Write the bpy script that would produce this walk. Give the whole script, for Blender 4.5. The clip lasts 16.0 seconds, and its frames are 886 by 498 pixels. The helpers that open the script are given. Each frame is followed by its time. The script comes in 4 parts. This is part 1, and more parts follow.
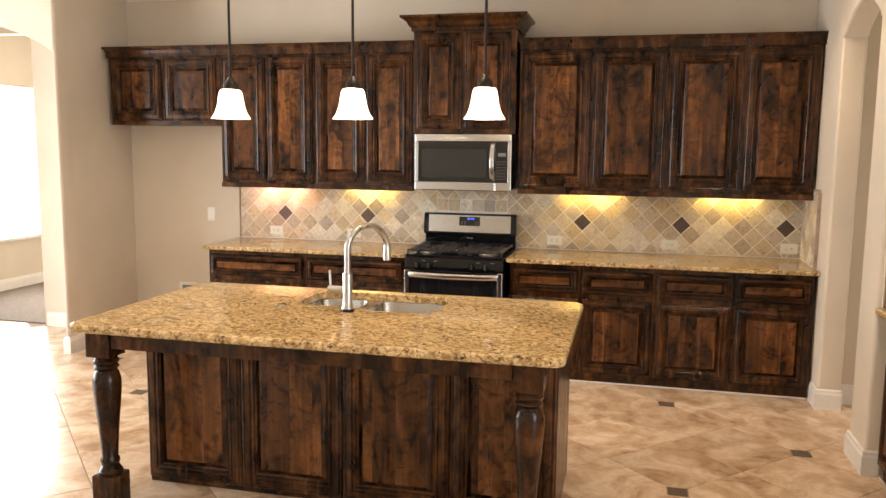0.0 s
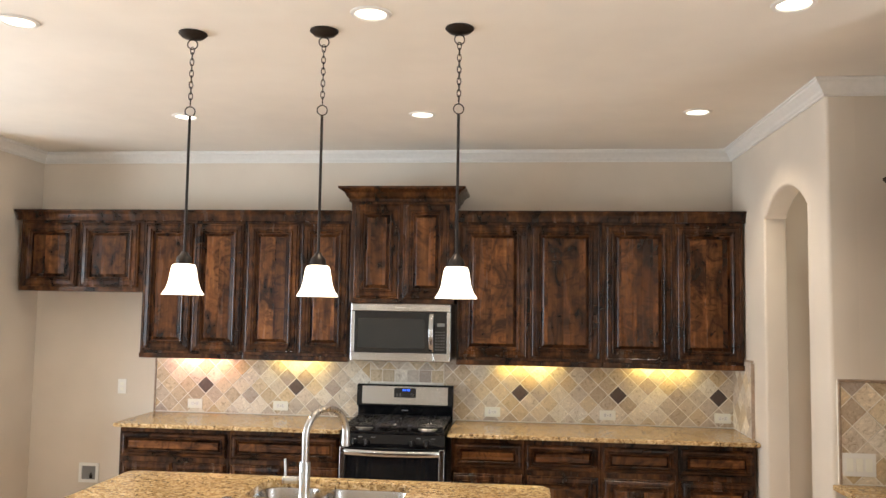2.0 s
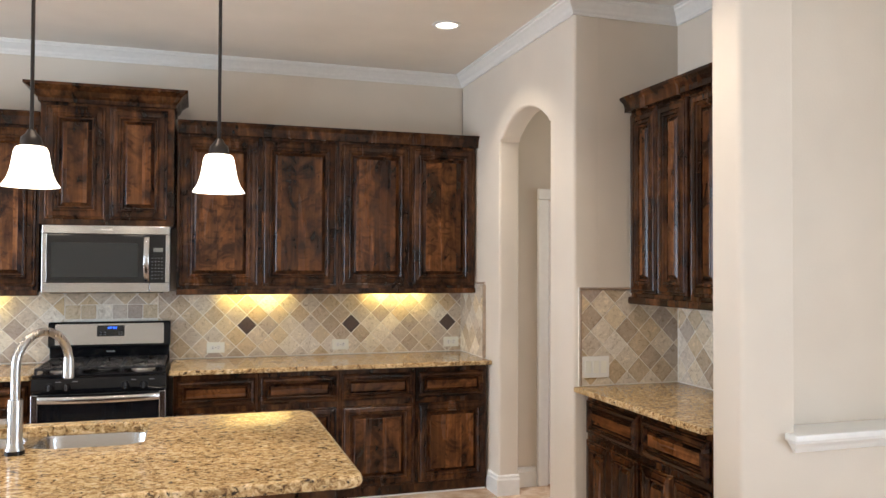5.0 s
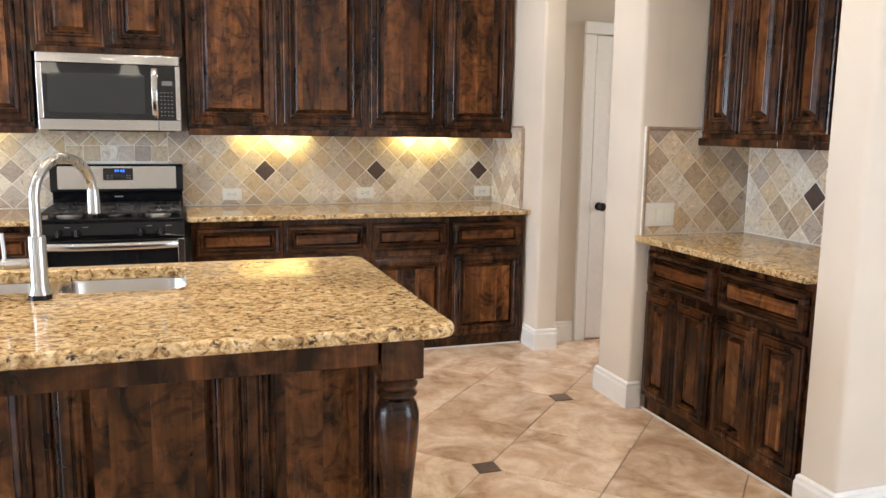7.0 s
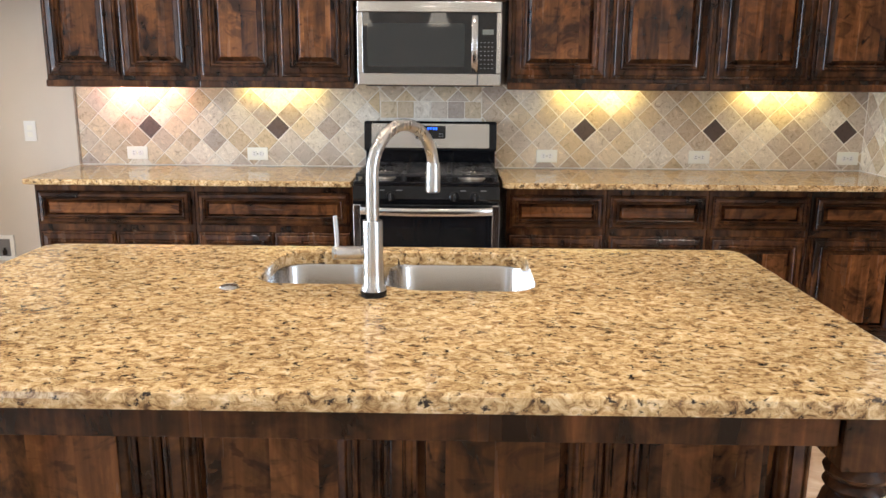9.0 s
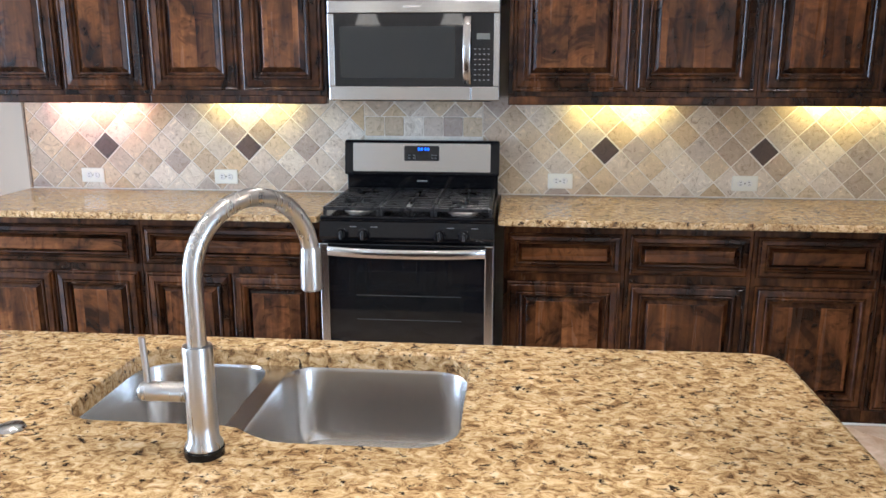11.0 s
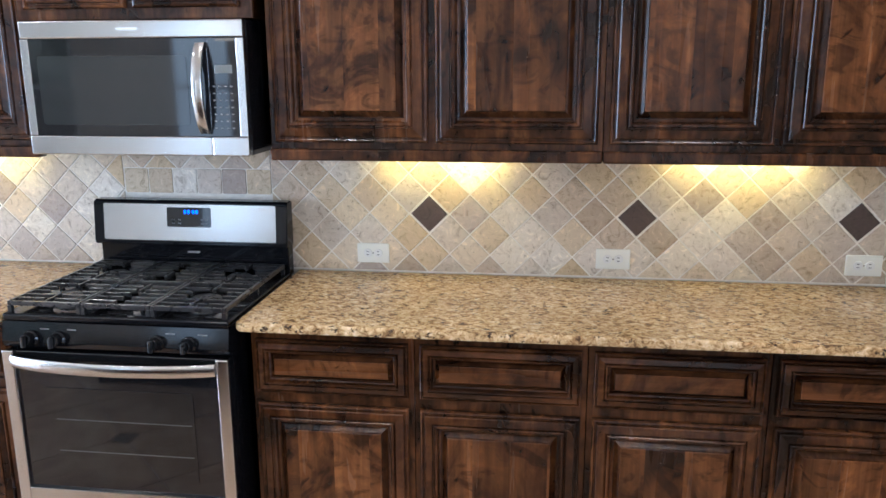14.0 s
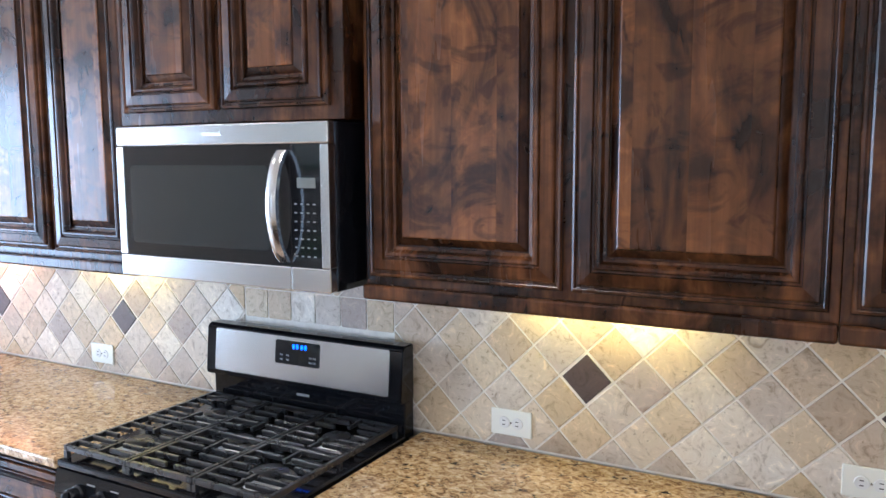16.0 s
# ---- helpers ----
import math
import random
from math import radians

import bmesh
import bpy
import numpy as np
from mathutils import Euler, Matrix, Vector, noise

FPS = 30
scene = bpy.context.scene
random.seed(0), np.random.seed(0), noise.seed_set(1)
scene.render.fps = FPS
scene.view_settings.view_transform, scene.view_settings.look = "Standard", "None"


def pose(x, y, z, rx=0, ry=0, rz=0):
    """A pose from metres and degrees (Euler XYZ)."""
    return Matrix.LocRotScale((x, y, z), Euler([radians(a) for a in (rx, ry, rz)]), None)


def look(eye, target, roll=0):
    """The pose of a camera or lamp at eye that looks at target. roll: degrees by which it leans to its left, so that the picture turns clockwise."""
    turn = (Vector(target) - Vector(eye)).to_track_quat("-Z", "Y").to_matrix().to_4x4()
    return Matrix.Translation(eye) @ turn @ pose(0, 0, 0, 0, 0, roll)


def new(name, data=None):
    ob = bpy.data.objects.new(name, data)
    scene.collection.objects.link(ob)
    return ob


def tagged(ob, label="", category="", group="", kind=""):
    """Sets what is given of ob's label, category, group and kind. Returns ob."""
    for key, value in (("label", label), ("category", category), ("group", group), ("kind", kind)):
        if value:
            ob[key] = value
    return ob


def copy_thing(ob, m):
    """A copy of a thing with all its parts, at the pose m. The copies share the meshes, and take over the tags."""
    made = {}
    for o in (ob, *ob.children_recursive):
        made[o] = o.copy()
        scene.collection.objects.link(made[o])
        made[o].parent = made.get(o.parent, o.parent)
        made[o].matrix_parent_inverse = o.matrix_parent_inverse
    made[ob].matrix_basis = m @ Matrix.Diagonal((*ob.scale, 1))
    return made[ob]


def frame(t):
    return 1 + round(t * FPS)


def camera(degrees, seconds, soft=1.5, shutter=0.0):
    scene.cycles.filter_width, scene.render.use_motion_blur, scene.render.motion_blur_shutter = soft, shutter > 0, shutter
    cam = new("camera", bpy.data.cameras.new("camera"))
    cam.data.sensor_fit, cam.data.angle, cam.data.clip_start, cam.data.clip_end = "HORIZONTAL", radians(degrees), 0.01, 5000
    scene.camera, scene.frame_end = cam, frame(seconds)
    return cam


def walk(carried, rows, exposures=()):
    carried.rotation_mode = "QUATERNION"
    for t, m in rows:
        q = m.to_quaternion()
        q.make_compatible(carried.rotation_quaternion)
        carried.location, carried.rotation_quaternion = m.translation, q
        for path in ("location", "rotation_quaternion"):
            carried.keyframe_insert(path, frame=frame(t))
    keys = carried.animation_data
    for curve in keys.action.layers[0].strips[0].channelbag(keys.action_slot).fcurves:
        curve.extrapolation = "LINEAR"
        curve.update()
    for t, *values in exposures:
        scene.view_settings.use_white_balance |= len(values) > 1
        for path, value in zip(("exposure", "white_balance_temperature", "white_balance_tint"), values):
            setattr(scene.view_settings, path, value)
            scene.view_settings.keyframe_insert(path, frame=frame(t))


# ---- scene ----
cam = camera(58.8, 16.0)
METRES, EYE, TILT, LEAN, TURN = 5.57, 1.71, 0.0, 0.0, 13.5
ROWS = [
    (0.0, 0.0, 0.0, 0.0, 0.08, -7.23, -0.62),
    (0.5, -0.0138, 0.0067, 0.012, -2.31, -3.02, -0.67),
    (1.0, -0.0265, 0.0168, 0.0147, -4.54, 1.29, -0.76),
    (1.5, -0.0415, 0.0228, 0.0163, -6.07, 3.15, -0.8),
    (2.0, -0.0624, 0.0267, 0.0177, -7.78, 4.22, -0.89),
    (2.5, -0.0815, 0.0292, 0.0147, -10.79, 4.98, -0.92),
    (3.0, -0.0876, 0.0465, 0.0066, -14.79, 5.06, -0.96),
    (3.5, -0.0901, 0.0719, -0.002, -19.33, 5.04, -1.04),
    (4.0, -0.0897, 0.0903, -0.0075, -25.01, 5.02, -1.15),
    (6.5, -0.1289, 0.184, -0.0468, -33.02, -7.14, -0.92),
    (7.0, -0.1206, 0.2156, -0.0488, -32.04, -8.73, -0.82),
    (7.5, -0.1237, 0.2442, -0.0497, -27.45, -10.06, -0.67),
    (8.0, -0.1339, 0.278, -0.049, -21.18, -11.1, -0.52),
    (8.5, -0.135, 0.3103, -0.0485, -16.02, -12.02, -0.45),
    (11.0, -0.0446, 0.4572, -0.0302, -8.4, -13.01, -0.05),
    (11.5, -0.0055, 0.4753, -0.0303, -8.35, -12.94, 0.02),
    (12.0, 0.0255, 0.4973, -0.0349, -8.29, -12.95, 0.04),
    (12.5, 0.0574, 0.5276, -0.03, -8.15, -12.93, 0.04),
    (13.0, 0.0941, 0.5546, -0.0216, -7.82, -12.99, 0.1),
    (13.5, 0.1289, 0.5783, -0.0135, -7.5, -12.95, 0.16),
    (14.0, 0.154, 0.6096, -0.0065, -6.13, -12.96, 0.21),
    (14.5, 0.1773, 0.6473, 0.0044, -3.7, -11.98, 0.26),
    (15.0, 0.2014, 0.685, 0.0094, -0.48, -9.71, 0.26),
    (15.5, 0.2215, 0.7183, 0.0109, 6.18, -7.49, 0.33),
    (16.0, 0.2293, 0.7536, 0.0043, 15.01, -6.62, 0.24),
]
walk(cam, [(t, pose(1.27, -6.37, EYE, TILT, LEAN, TURN) @ pose(METRES * x, METRES * y, METRES * z, 90 + pitch, roll, yaw)) for t, x, y, z, yaw, pitch, roll in ROWS],
     [(0.0, -0.08, 7300, 14), (1.5, -0.06, 6600, 10), (2.5, -0.06, 6300, 10), (3.2, -0.04, 6300, 10), (4.0, -0.12, 6200, 10), (6.5, 0.15, 5550, 10), (7.5, 0.2, 6200, 10), (8.5, 0.15, 6000, 10), (11.0, 0.05, 5200, 10), (12.5, 0.08, 5050, 10), (14.0, 0.2, 5000, 10), (15.0, 0.25, 5000, 10), (16.0, 0.28, 4950, 10)])

# ---- light ----
world = bpy.data.worlds.new("sky")
scene.world = world
world.use_nodes = True
wn = world.node_tree.nodes
sky = wn.new("ShaderNodeTexSky")
sky.sky_type, sky.sun_disc = "NISHITA", False
sky.sun_elevation, sky.sun_rotation = radians(50), radians(20)
world.node_tree.links.new(sky.outputs[0], wn["Background"].inputs[0])
wn["Background"].inputs[1].default_value = 0.15
sun = new("sun", bpy.data.lights.new("sun", "SUN"))
sun.data.energy, sun.data.angle, sun.data.color = 4.5, radians(0.5), (1, 0.95, 0.88)
sun.matrix_world = look((2.2, 6.0, 7.6), (0, 0, 0))


def area(name, m, sx, sy, watts, color):
    ob = new(name, bpy.data.lights.new(name, "AREA"))
    ob.data.shape, ob.data.size, ob.data.size_y = "RECTANGLE", sx, sy
    ob.data.energy, ob.data.color = watts, color
    ob.matrix_world = m
    return ob


WINDOWS = [(-5.7, -4.7), (-3.4, -2.6)]
SIDE = [(-4.9, -1.9)]
REAR = -7.6
area("window_daylight", look((-3.0, -7.64, 1.40), (-3.0, 0, 1.40)), 0.7, 2.1, 14, (0.80, 0.92, 1.0))
# East lamp, unseen, is added to brighten the wall end beside the niche.
area("window_daylight", look((4.34, -6.3, 1.40), (0, -6.3, 1.40)), 1.5, 2.1, 120, (0.80, 0.90, 1.0))
for a, b in SIDE:
    area("window_daylight", look((-5.91, (a + b) / 2, 1.40), (0, (a + b) / 2, 1.40)), b - a, 2.2, 330, (0.82, 0.91, 1.0))
# Added lamp, its source unseen, to brighten the hall behind the arch.
area("hall_window_daylight", look((4.35, -1.22, 1.45), (0, -1.22, 1.3)), 1.0, 1.8, 16, (1.0, 0.93, 0.84))
area("side_window_daylight", look((-5.88, 1.3, 1.5), (0, 0.6, 0.6)), 1.9, 1.7, 160, (0.9, 0.96, 1.0))
CEIL = 3.075
CANS = [(x, y) for y in (-1.24, -3.03) for x in (-1.39, 0.235, 2.00)]
for x, y in CANS:
    s = new("downlight", bpy.data.lights.new("downlight", "SPOT"))
    s.data.energy, s.data.color, s.data.spot_size, s.data.spot_blend, s.data.shadow_soft_size = 66, (1, 0.83, 0.64), radians(125), 0.7, 0.068
    s.location = (x, y, CEIL - 0.02)
PUCKS = [(-1.70, (1.0, 0.45, 0.30), 2.6), (-0.89, (1.0, 0.74, 0.20), 1.15), (0.95, (1.0, 0.74, 0.20), 1.5), (1.98, (1.0, 0.74, 0.20), 1.5)]
for x, c, w in PUCKS:
    p = area("cabinet_glow", look((x, -0.085, 1.374), (x, -0.02, 1.344)), 0.44, 0.03, w, c)
    p.data.spread = radians(165)

# ---- materials ----


class Mat:
    """A node material with short ways to add nodes."""

    def __init__(self, name, rough=0.5, metal=0.0, color=(0.5, 0.5, 0.5)):
        self.m = bpy.data.materials.new(name)
        self.m.use_nodes = True
        self.t = self.m.node_tree
        self.b = self.t.nodes["Principled BSDF"]
        self.b.inputs["Roughness"].default_value = rough
        self.b.inputs["Metallic"].default_value = metal
        self.b.inputs["Base Color"].default_value = (*color, 1)

    def n(self, kind, **sets):
        node = self.t.nodes.new("ShaderNode" + kind)
        for k, v in sets.items():
            if k == "op":
                node.operation = v
            else:
                node.inputs[k.replace("_", " ")].default_value = v
        return node

    def ln(self, a, b, i=0, o=0):
        self.t.links.new(a.outputs[o], b.inputs[i])

    def coords(self, scale=(1, 1, 1), rnd=0.0, rot=(0, 0, 0)):
        tc = self.t.nodes.new("ShaderNodeTexCoord")
        mp = self.t.nodes.new("ShaderNodeMapping")
        mp.inputs["Scale"].default_value = scale
        mp.inputs["Rotation"].default_value = rot
        if rnd:
            oi = self.t.nodes.new("ShaderNodeObjectInfo")
            mul = self.n("Math", op="MULTIPLY")
            mul.inputs[1].default_value = rnd
            self.t.links.new(oi.outputs["Random"], mul.inputs[0])
            add = self.n("VectorMath", op="ADD")
            self.t.links.new(tc.outputs["Object"], add.inputs[0])
            self.t.links.new(mul.outputs[0], add.inputs[1])
            self.t.links.new(add.outputs[0], mp.inputs["Vector"])
        else:
            self.t.links.new(tc.outputs["Object"], mp.inputs["Vector"])
        return mp

    def noise(self, co, scale, detail=5.0, rough=0.6, distort=0.0):
        nz = self.n("TexNoise", Scale=scale, Detail=detail, Roughness=rough, Distortion=distort)
        self.ln(co, nz, "Vector")
        return nz

    def ramp(self, src, stops, out=0):
        r = self.t.nodes.new("ShaderNodeValToRGB")
        e = r.color_ramp.elements
        while len(e) < len(stops):
            e.new(0.5)
        for el, (p, c) in zip(e, stops):
            el.position = p
            el.color = (*c, 1) if len(c) == 3 else c
        self.t.links.new(src.outputs[out], r.inputs[0])
        return r

    def mix(self, a, b, fac, mode="MIX"):
        mx = self.t.nodes.new("ShaderNodeMix")
        mx.data_type, mx.blend_type = "RGBA", mode
        for sock, v in ((mx.inputs[6], a), (mx.inputs[7], b), (mx.inputs[0], fac)):
            if isinstance(v, (tuple, float, int)):
                sock.default_value = (*v, 1) if isinstance(v, tuple) else v
            else:
                self.t.links.new(v.outputs[2 if v.bl_idname == "ShaderNodeMix" else 0], sock)
        return mx

    def base(self, node):
        self.t.links.new(node.outputs[2 if node.bl_idname == "ShaderNodeMix" else 0], self.b.inputs["Base Color"])

    def rough(self, src, lo, hi):
        mr = self.n("MapRange")
        mr.inputs[3].default_value, mr.inputs[4].default_value = lo, hi
        self.ln(src, mr)
        self.t.links.new(mr.outputs[0], self.b.inputs["Roughness"])

    def bump(self, src, strength, dist=0.01):
        b = self.n("Bump", Strength=strength, Distance=dist)
        self.t.links.new(src.outputs[0], b.inputs["Height"])
        self.t.links.new(b.outputs[0], self.b.inputs["Normal"])


def plaster(name, c):
    k = Mat(name, 0.75)
    co = k.coords()
    big = k.noise(co, 1.3, 3)
    k.base(k.ramp(big, [(0.3, tuple(v * 0.94 for v in c)), (0.7, tuple(min(1, v * 1.04) for v in c))]))
    k.bump(k.noise(co, 95, 3), 0.12, 0.004)
    return k.m


def wood(name, planks, gloss, boards=8.6, across=False):
    """Knotty alder with a dark glaze, grain along the local z axis; glued boards differ in tone and figure."""
    k = Mat(name, 0.3)
    k.b.inputs["Specular IOR Level"].default_value = 0.29
    tc = k.t.nodes.new("ShaderNodeTexCoord")
    oi = k.t.nodes.new("ShaderNodeObjectInfo")
    sep = k.n("SeparateXYZ")
    k.ln(tc, sep, 0, 3)
    sh = k.n("Math", op="MULTIPLY_ADD")
    sh.inputs[1].default_value = 57.0
    k.t.links.new(oi.outputs["Random"], sh.inputs[0])
    wide = k.n("Math", op="MULTIPLY")
    wide.inputs[1].default_value = boards
    k.ln(sep, wide)
    k.t.links.new(wide.outputs[0], sh.inputs[2])
    board = k.n("Math", op="FLOOR")
    k.ln(sh, board)
    tint = k.t.nodes.new("ShaderNodeTexWhiteNoise")
    tint.noise_dimensions = "1D"
    k.t.links.new(board.outputs[0], tint.inputs["W"])
    far = k.n("VectorMath", op="SCALE")
    k.t.links.new(tint.outputs[1], far.inputs[0])
    far.inputs["Scale"].default_value = 40.0
    place = k.n("VectorMath", op="ADD")
    if across:
        turn = k.n("CombineXYZ")
        for i in range(3):
            k.t.links.new(sep.outputs[2 - i], turn.inputs[i])
        k.t.links.new(turn.outputs[0], place.inputs[0])
    else:
        k.t.links.new(tc.outputs["Object"], place.inputs[0])
    k.t.links.new(far.outputs[0], place.inputs[1])

    def field(scale, detail, rough, distort):
        mp = k.t.nodes.new("ShaderNodeMapping")
        mp.inputs["Scale"].default_value = scale
        k.t.links.new(place.outputs[0], mp.inputs["Vector"])
        return k.noise(mp, 1.0, detail, rough, distort)
    grain = field((42, 42, 1.8), 6, 0.62, 0.5)
    streak = field((11, 11, 0.9), 4, 0.55, 0.4)
    cloud = field((6.0, 6.0, 3.4), 5, 0.58, 0.9)
    flame = field((6, 6, 9), 4, 0.55, 2.2)
    knot = field((13, 13, 7), 3, 0.5, 1.2)
    if planks:
        col = k.ramp(grain, [(0.25, (0.096, 0.036, 0.0125)), (0.5, (0.150, 0.060, 0.020)), (0.78, (0.220, 0.097, 0.034))])
        tone = k.ramp(tint, [(0.0, (0.42, 0.38, 0.36)), (0.3, (0.72, 0.70, 0.68)), (0.65, (1.0, 0.98, 0.95)), (1.0, (1.30, 1.28, 1.2))])
        col = k.mix(col, tone, 0.95, "MULTIPLY")
        col = k.mix(col, k.ramp(cloud, [(0.37, (0.09, 0.075, 0.075)), (0.47, (0.62, 0.58, 0.56)), (0.58, (1.06, 1.05, 1.02))]), 0.90, "MULTIPLY")
        col = k.mix(col, k.ramp(flame, [(0.37, (0.32, 0.28, 0.27)), (0.47, (1, 1, 1)), (0.57, (1, 1, 1)), (0.66, (1.40, 1.38, 1.30))]), 0.75, "MULTIPLY")
    else:
        col = k.ramp(grain, [(0.25, (0.038, 0.0145, 0.0055)), (0.5, (0.076, 0.030, 0.0105)), (0.8, (0.138, 0.057, 0.019))])
        col = k.mix(col, k.ramp(cloud, [(0.37, (0.13, 0.115, 0.12)), (0.50, (0.60, 0.57, 0.56)), (0.63, (1.35, 1.32, 1.26))]), 0.95, "MULTIPLY")
        col = k.mix(col, k.ramp(flame, [(0.40, (0.60, 0.56, 0.55)), (0.52, (1, 1, 1)), (0.68, (1.25, 1.22, 1.18))]), 0.6, "MULTIPLY")
    col = k.mix(col, k.ramp(streak, [(0.35, (0.58, 0.55, 0.53)), (0.62, (1.12, 1.1, 1.08))]), 0.75, "MULTIPLY")
    col = k.mix(col, k.ramp(knot, [(0.27, (0.12, 0.10, 0.10)), (0.33, (1, 1, 1))]), 0.85, "MULTIPLY")
    k.base(col)
    k.rough(streak, gloss, gloss + 0.16)
    k.bump(grain, 0.12, 0.003)
    return k.m


def granite():
    k = Mat("gold_granite", 0.1)
    k.b.inputs["Specular IOR Level"].default_value = 0.33
    co = k.coords((0.85, 1.12, 1.0), rot=(0, 0, 0.5))
    a = k.noise(co, 46, 6, 0.70, 0.9)
    b = k.noise(co, 52, 4, 0.7, 0.4)
    c = k.noise(co, 5, 3, 0.5)
    col = k.ramp(a, [(0.34, (0.095, 0.054, 0.026)), (0.43, (0.34, 0.212, 0.092)), (0.53, (0.58, 0.42, 0.212)), (0.66, (0.76, 0.63, 0.42))])
    col = k.mix(col, k.ramp(c, [(0.35, (0.80, 0.76, 0.72)), (0.65, (1.08, 1.04, 1.0))]), 0.8, "MULTIPLY")
    flecks = k.ramp(b, [(0.355, (1, 1, 1)), (0.42, (0, 0, 0))])
    col = k.mix(col, (0.035, 0.024, 0.018), flecks)
    grey = k.ramp(k.noise(k.coords((0.8, 1.1, 1), rot=(0, 0, 1.1)), 44, 4, 0.7), [(0.63, (0, 0, 0)), (0.70, (1, 1, 1))])
    col = k.mix(col, (0.17, 0.11, 0.07), grey)
    k.base(col)
    k.rough(b, 0.04, 0.10)
    return k.m


def travertine(name, tones, bumpy=0.5):
    k = Mat(name, 0.5)
    oi = k.t.nodes.new("ShaderNodeObjectInfo")
    r = k.ramp(oi, [(i / (len(tones) - 1), c) for i, c in enumerate(tones)], out=5)
    co = k.coords(rnd=31.0)
    a = k.noise(co, 26, 7, 0.70, 1.4)
    v = k.ramp(a, [(0.32, (0.50, 0.44, 0.36)), (0.46, (0.95, 0.93, 0.9)), (0.56, (1, 1, 1)), (0.68, (1.38, 1.36, 1.30))])
    col = k.mix(r, v, 0.9, "MULTIPLY")
    pits = k.noise(co, 75, 3, 0.6)
    col = k.mix(col, k.ramp(pits, [(0.27, (0.45, 0.4, 0.34)), (0.36, (1, 1, 1))]), 0.8, "MULTIPLY")
    k.base(col)
    k.rough(a, 0.38, 0.62)
    k.bump(a, bumpy, 0.004)
    return k.m


def floor_tile_mat():
    k = Mat("glazed_floor_tile", 0.35)
    co = k.coords(rnd=41.0)
    a = k.noise(co, 3.2, 6, 0.6, 1.3)
    b = k.noise(co, 14, 5, 0.65, 0.8)
    oi = k.t.nodes.new("ShaderNodeObjectInfo")
    tone = k.ramp(oi, [(0.0, (0.84, 0.82, 0.80)), (1.0, (1.06, 1.05, 1.04))], out=5)
    col = k.ramp(a, [(0.30, (0.38, 0.24, 0.15)), (0.43, (0.55, 0.385, 0.255)), (0.58, (0.70, 0.54, 0.40)), (0.75, (0.78, 0.64, 0.51))])
    col = k.mix(col, tone, 1.0, "MULTIPLY")
    col = k.mix(col, k.ramp(b, [(0.35, (0.84, 0.82, 0.8)), (0.6, (1.04, 1.04, 1.04))]), 0.8, "MULTIPLY")
    k.base(col)
    k.rough(b, 0.14, 0.32)
    k.bump(b, 0.06, 0.004)
    return k.m


def steel(name, tone, rough, stretch, grainy=False):
    k = Mat(name, rough, 1.0, (tone, tone * 0.985, tone * 0.96))
    a = k.noise(k.coords(stretch), 1.0, 4, 0.6)
    k.rough(a, rough - 0.015, rough + 0.03)
    if grainy:
        k.bump(a, 0.03, 0.001)
    return k.m


def plain(name, c, rough=0.5, metal=0.0, grain=0.0):
    k = Mat(name, rough, metal, c)
    if grain:
        a = k.noise(k.coords(), 30, 4)
        k.base(k.ramp(a, [(0.3, tuple(v * (1 - grain) for v in c)), (0.7, tuple(min(1, v * (1 + grain)) for v in c))]))
        k.rough(a, rough * 0.85, min(1, rough * 1.15))
    return k.m


def glow(name, c, strength):
    k = Mat(name, 0.4, 0, c)
    k.b.inputs["Emission Color"].default_value = (*c, 1)
    k.b.inputs["Emission Strength"].default_value = strength
    return k.m


WALL = plaster("beige_wall_paint", (0.66, 0.585, 0.49))
CEILING = plaster("ceiling_paint", (0.84, 0.79, 0.71))
TRIM = plain("white_trim_paint", (0.78, 0.76, 0.72), 0.35, 0, 0.03)
WOOD = wood("stained_alder", False, 0.17, 0.0)
PANEL = wood("stained_alder_boards", True, 0.18)
DRAWERWOOD = wood("stained_alder_drawer", False, 0.17, 0.0, True)
DRAWERPANEL = wood("stained_alder_drawer_panel", True, 0.18, 0.0, True)
GRANITE = granite()
STONE = travertine("tumbled_travertine", [(0.74, 0.66, 0.54), (0.42, 0.32, 0.225), (0.68, 0.56, 0.38), (0.84, 0.79, 0.69), (0.52, 0.43, 0.34), (0.60, 0.46, 0.27), (0.80, 0.72, 0.60), (0.40, 0.325, 0.27), (0.70, 0.62, 0.50)])
DARKSTONE = travertine("brown_stone_accent", [(0.085, 0.058, 0.048), (0.11, 0.075, 0.062)], 0.3)
PENCIL = plain("brown_stone_trim", (0.34, 0.25, 0.18), 0.5, 0, 0.25)
GROUT = plain("pale_grout", (0.84, 0.79, 0.70), 0.9, 0, 0.08)
FLOORTILE = floor_tile_mat()
INSERT = travertine("dark_floor_insert", [(0.075, 0.048, 0.03), (0.12, 0.08, 0.055), (0.09, 0.065, 0.05)], 0.3)
FGROUT = plain("brown_grout", (0.26, 0.19, 0.14), 0.9, 0, 0.1)
STEEL = steel("brushed_steel", 0.47, 0.20, (0.4, 12, 12))
SINKSTEEL = steel("sink_steel", 0.56, 0.23, (40, 3, 40))
NICKEL = steel("brushed_nickel", 0.50, 0.27, (120, 120, 4))
BLACK = plain("black_enamel", (0.006, 0.006, 0.007), 0.10)
BLACK.node_tree.nodes["Principled BSDF"].inputs["Specular IOR Level"].default_value = 0.3
BLACKGLASS = plain("black_glass", (0.008, 0.008, 0.009), 0.04)
OVENGLASS = plain("oven_inner_glass", (0.010, 0.010, 0.010), 0.05)
MWGLASS = plain("microwave_screen", (0.020, 0.022, 0.022), 0.05)
IRON = plain("cast_iron", (0.018, 0.018, 0.019), 0.28, 0, 0.2)
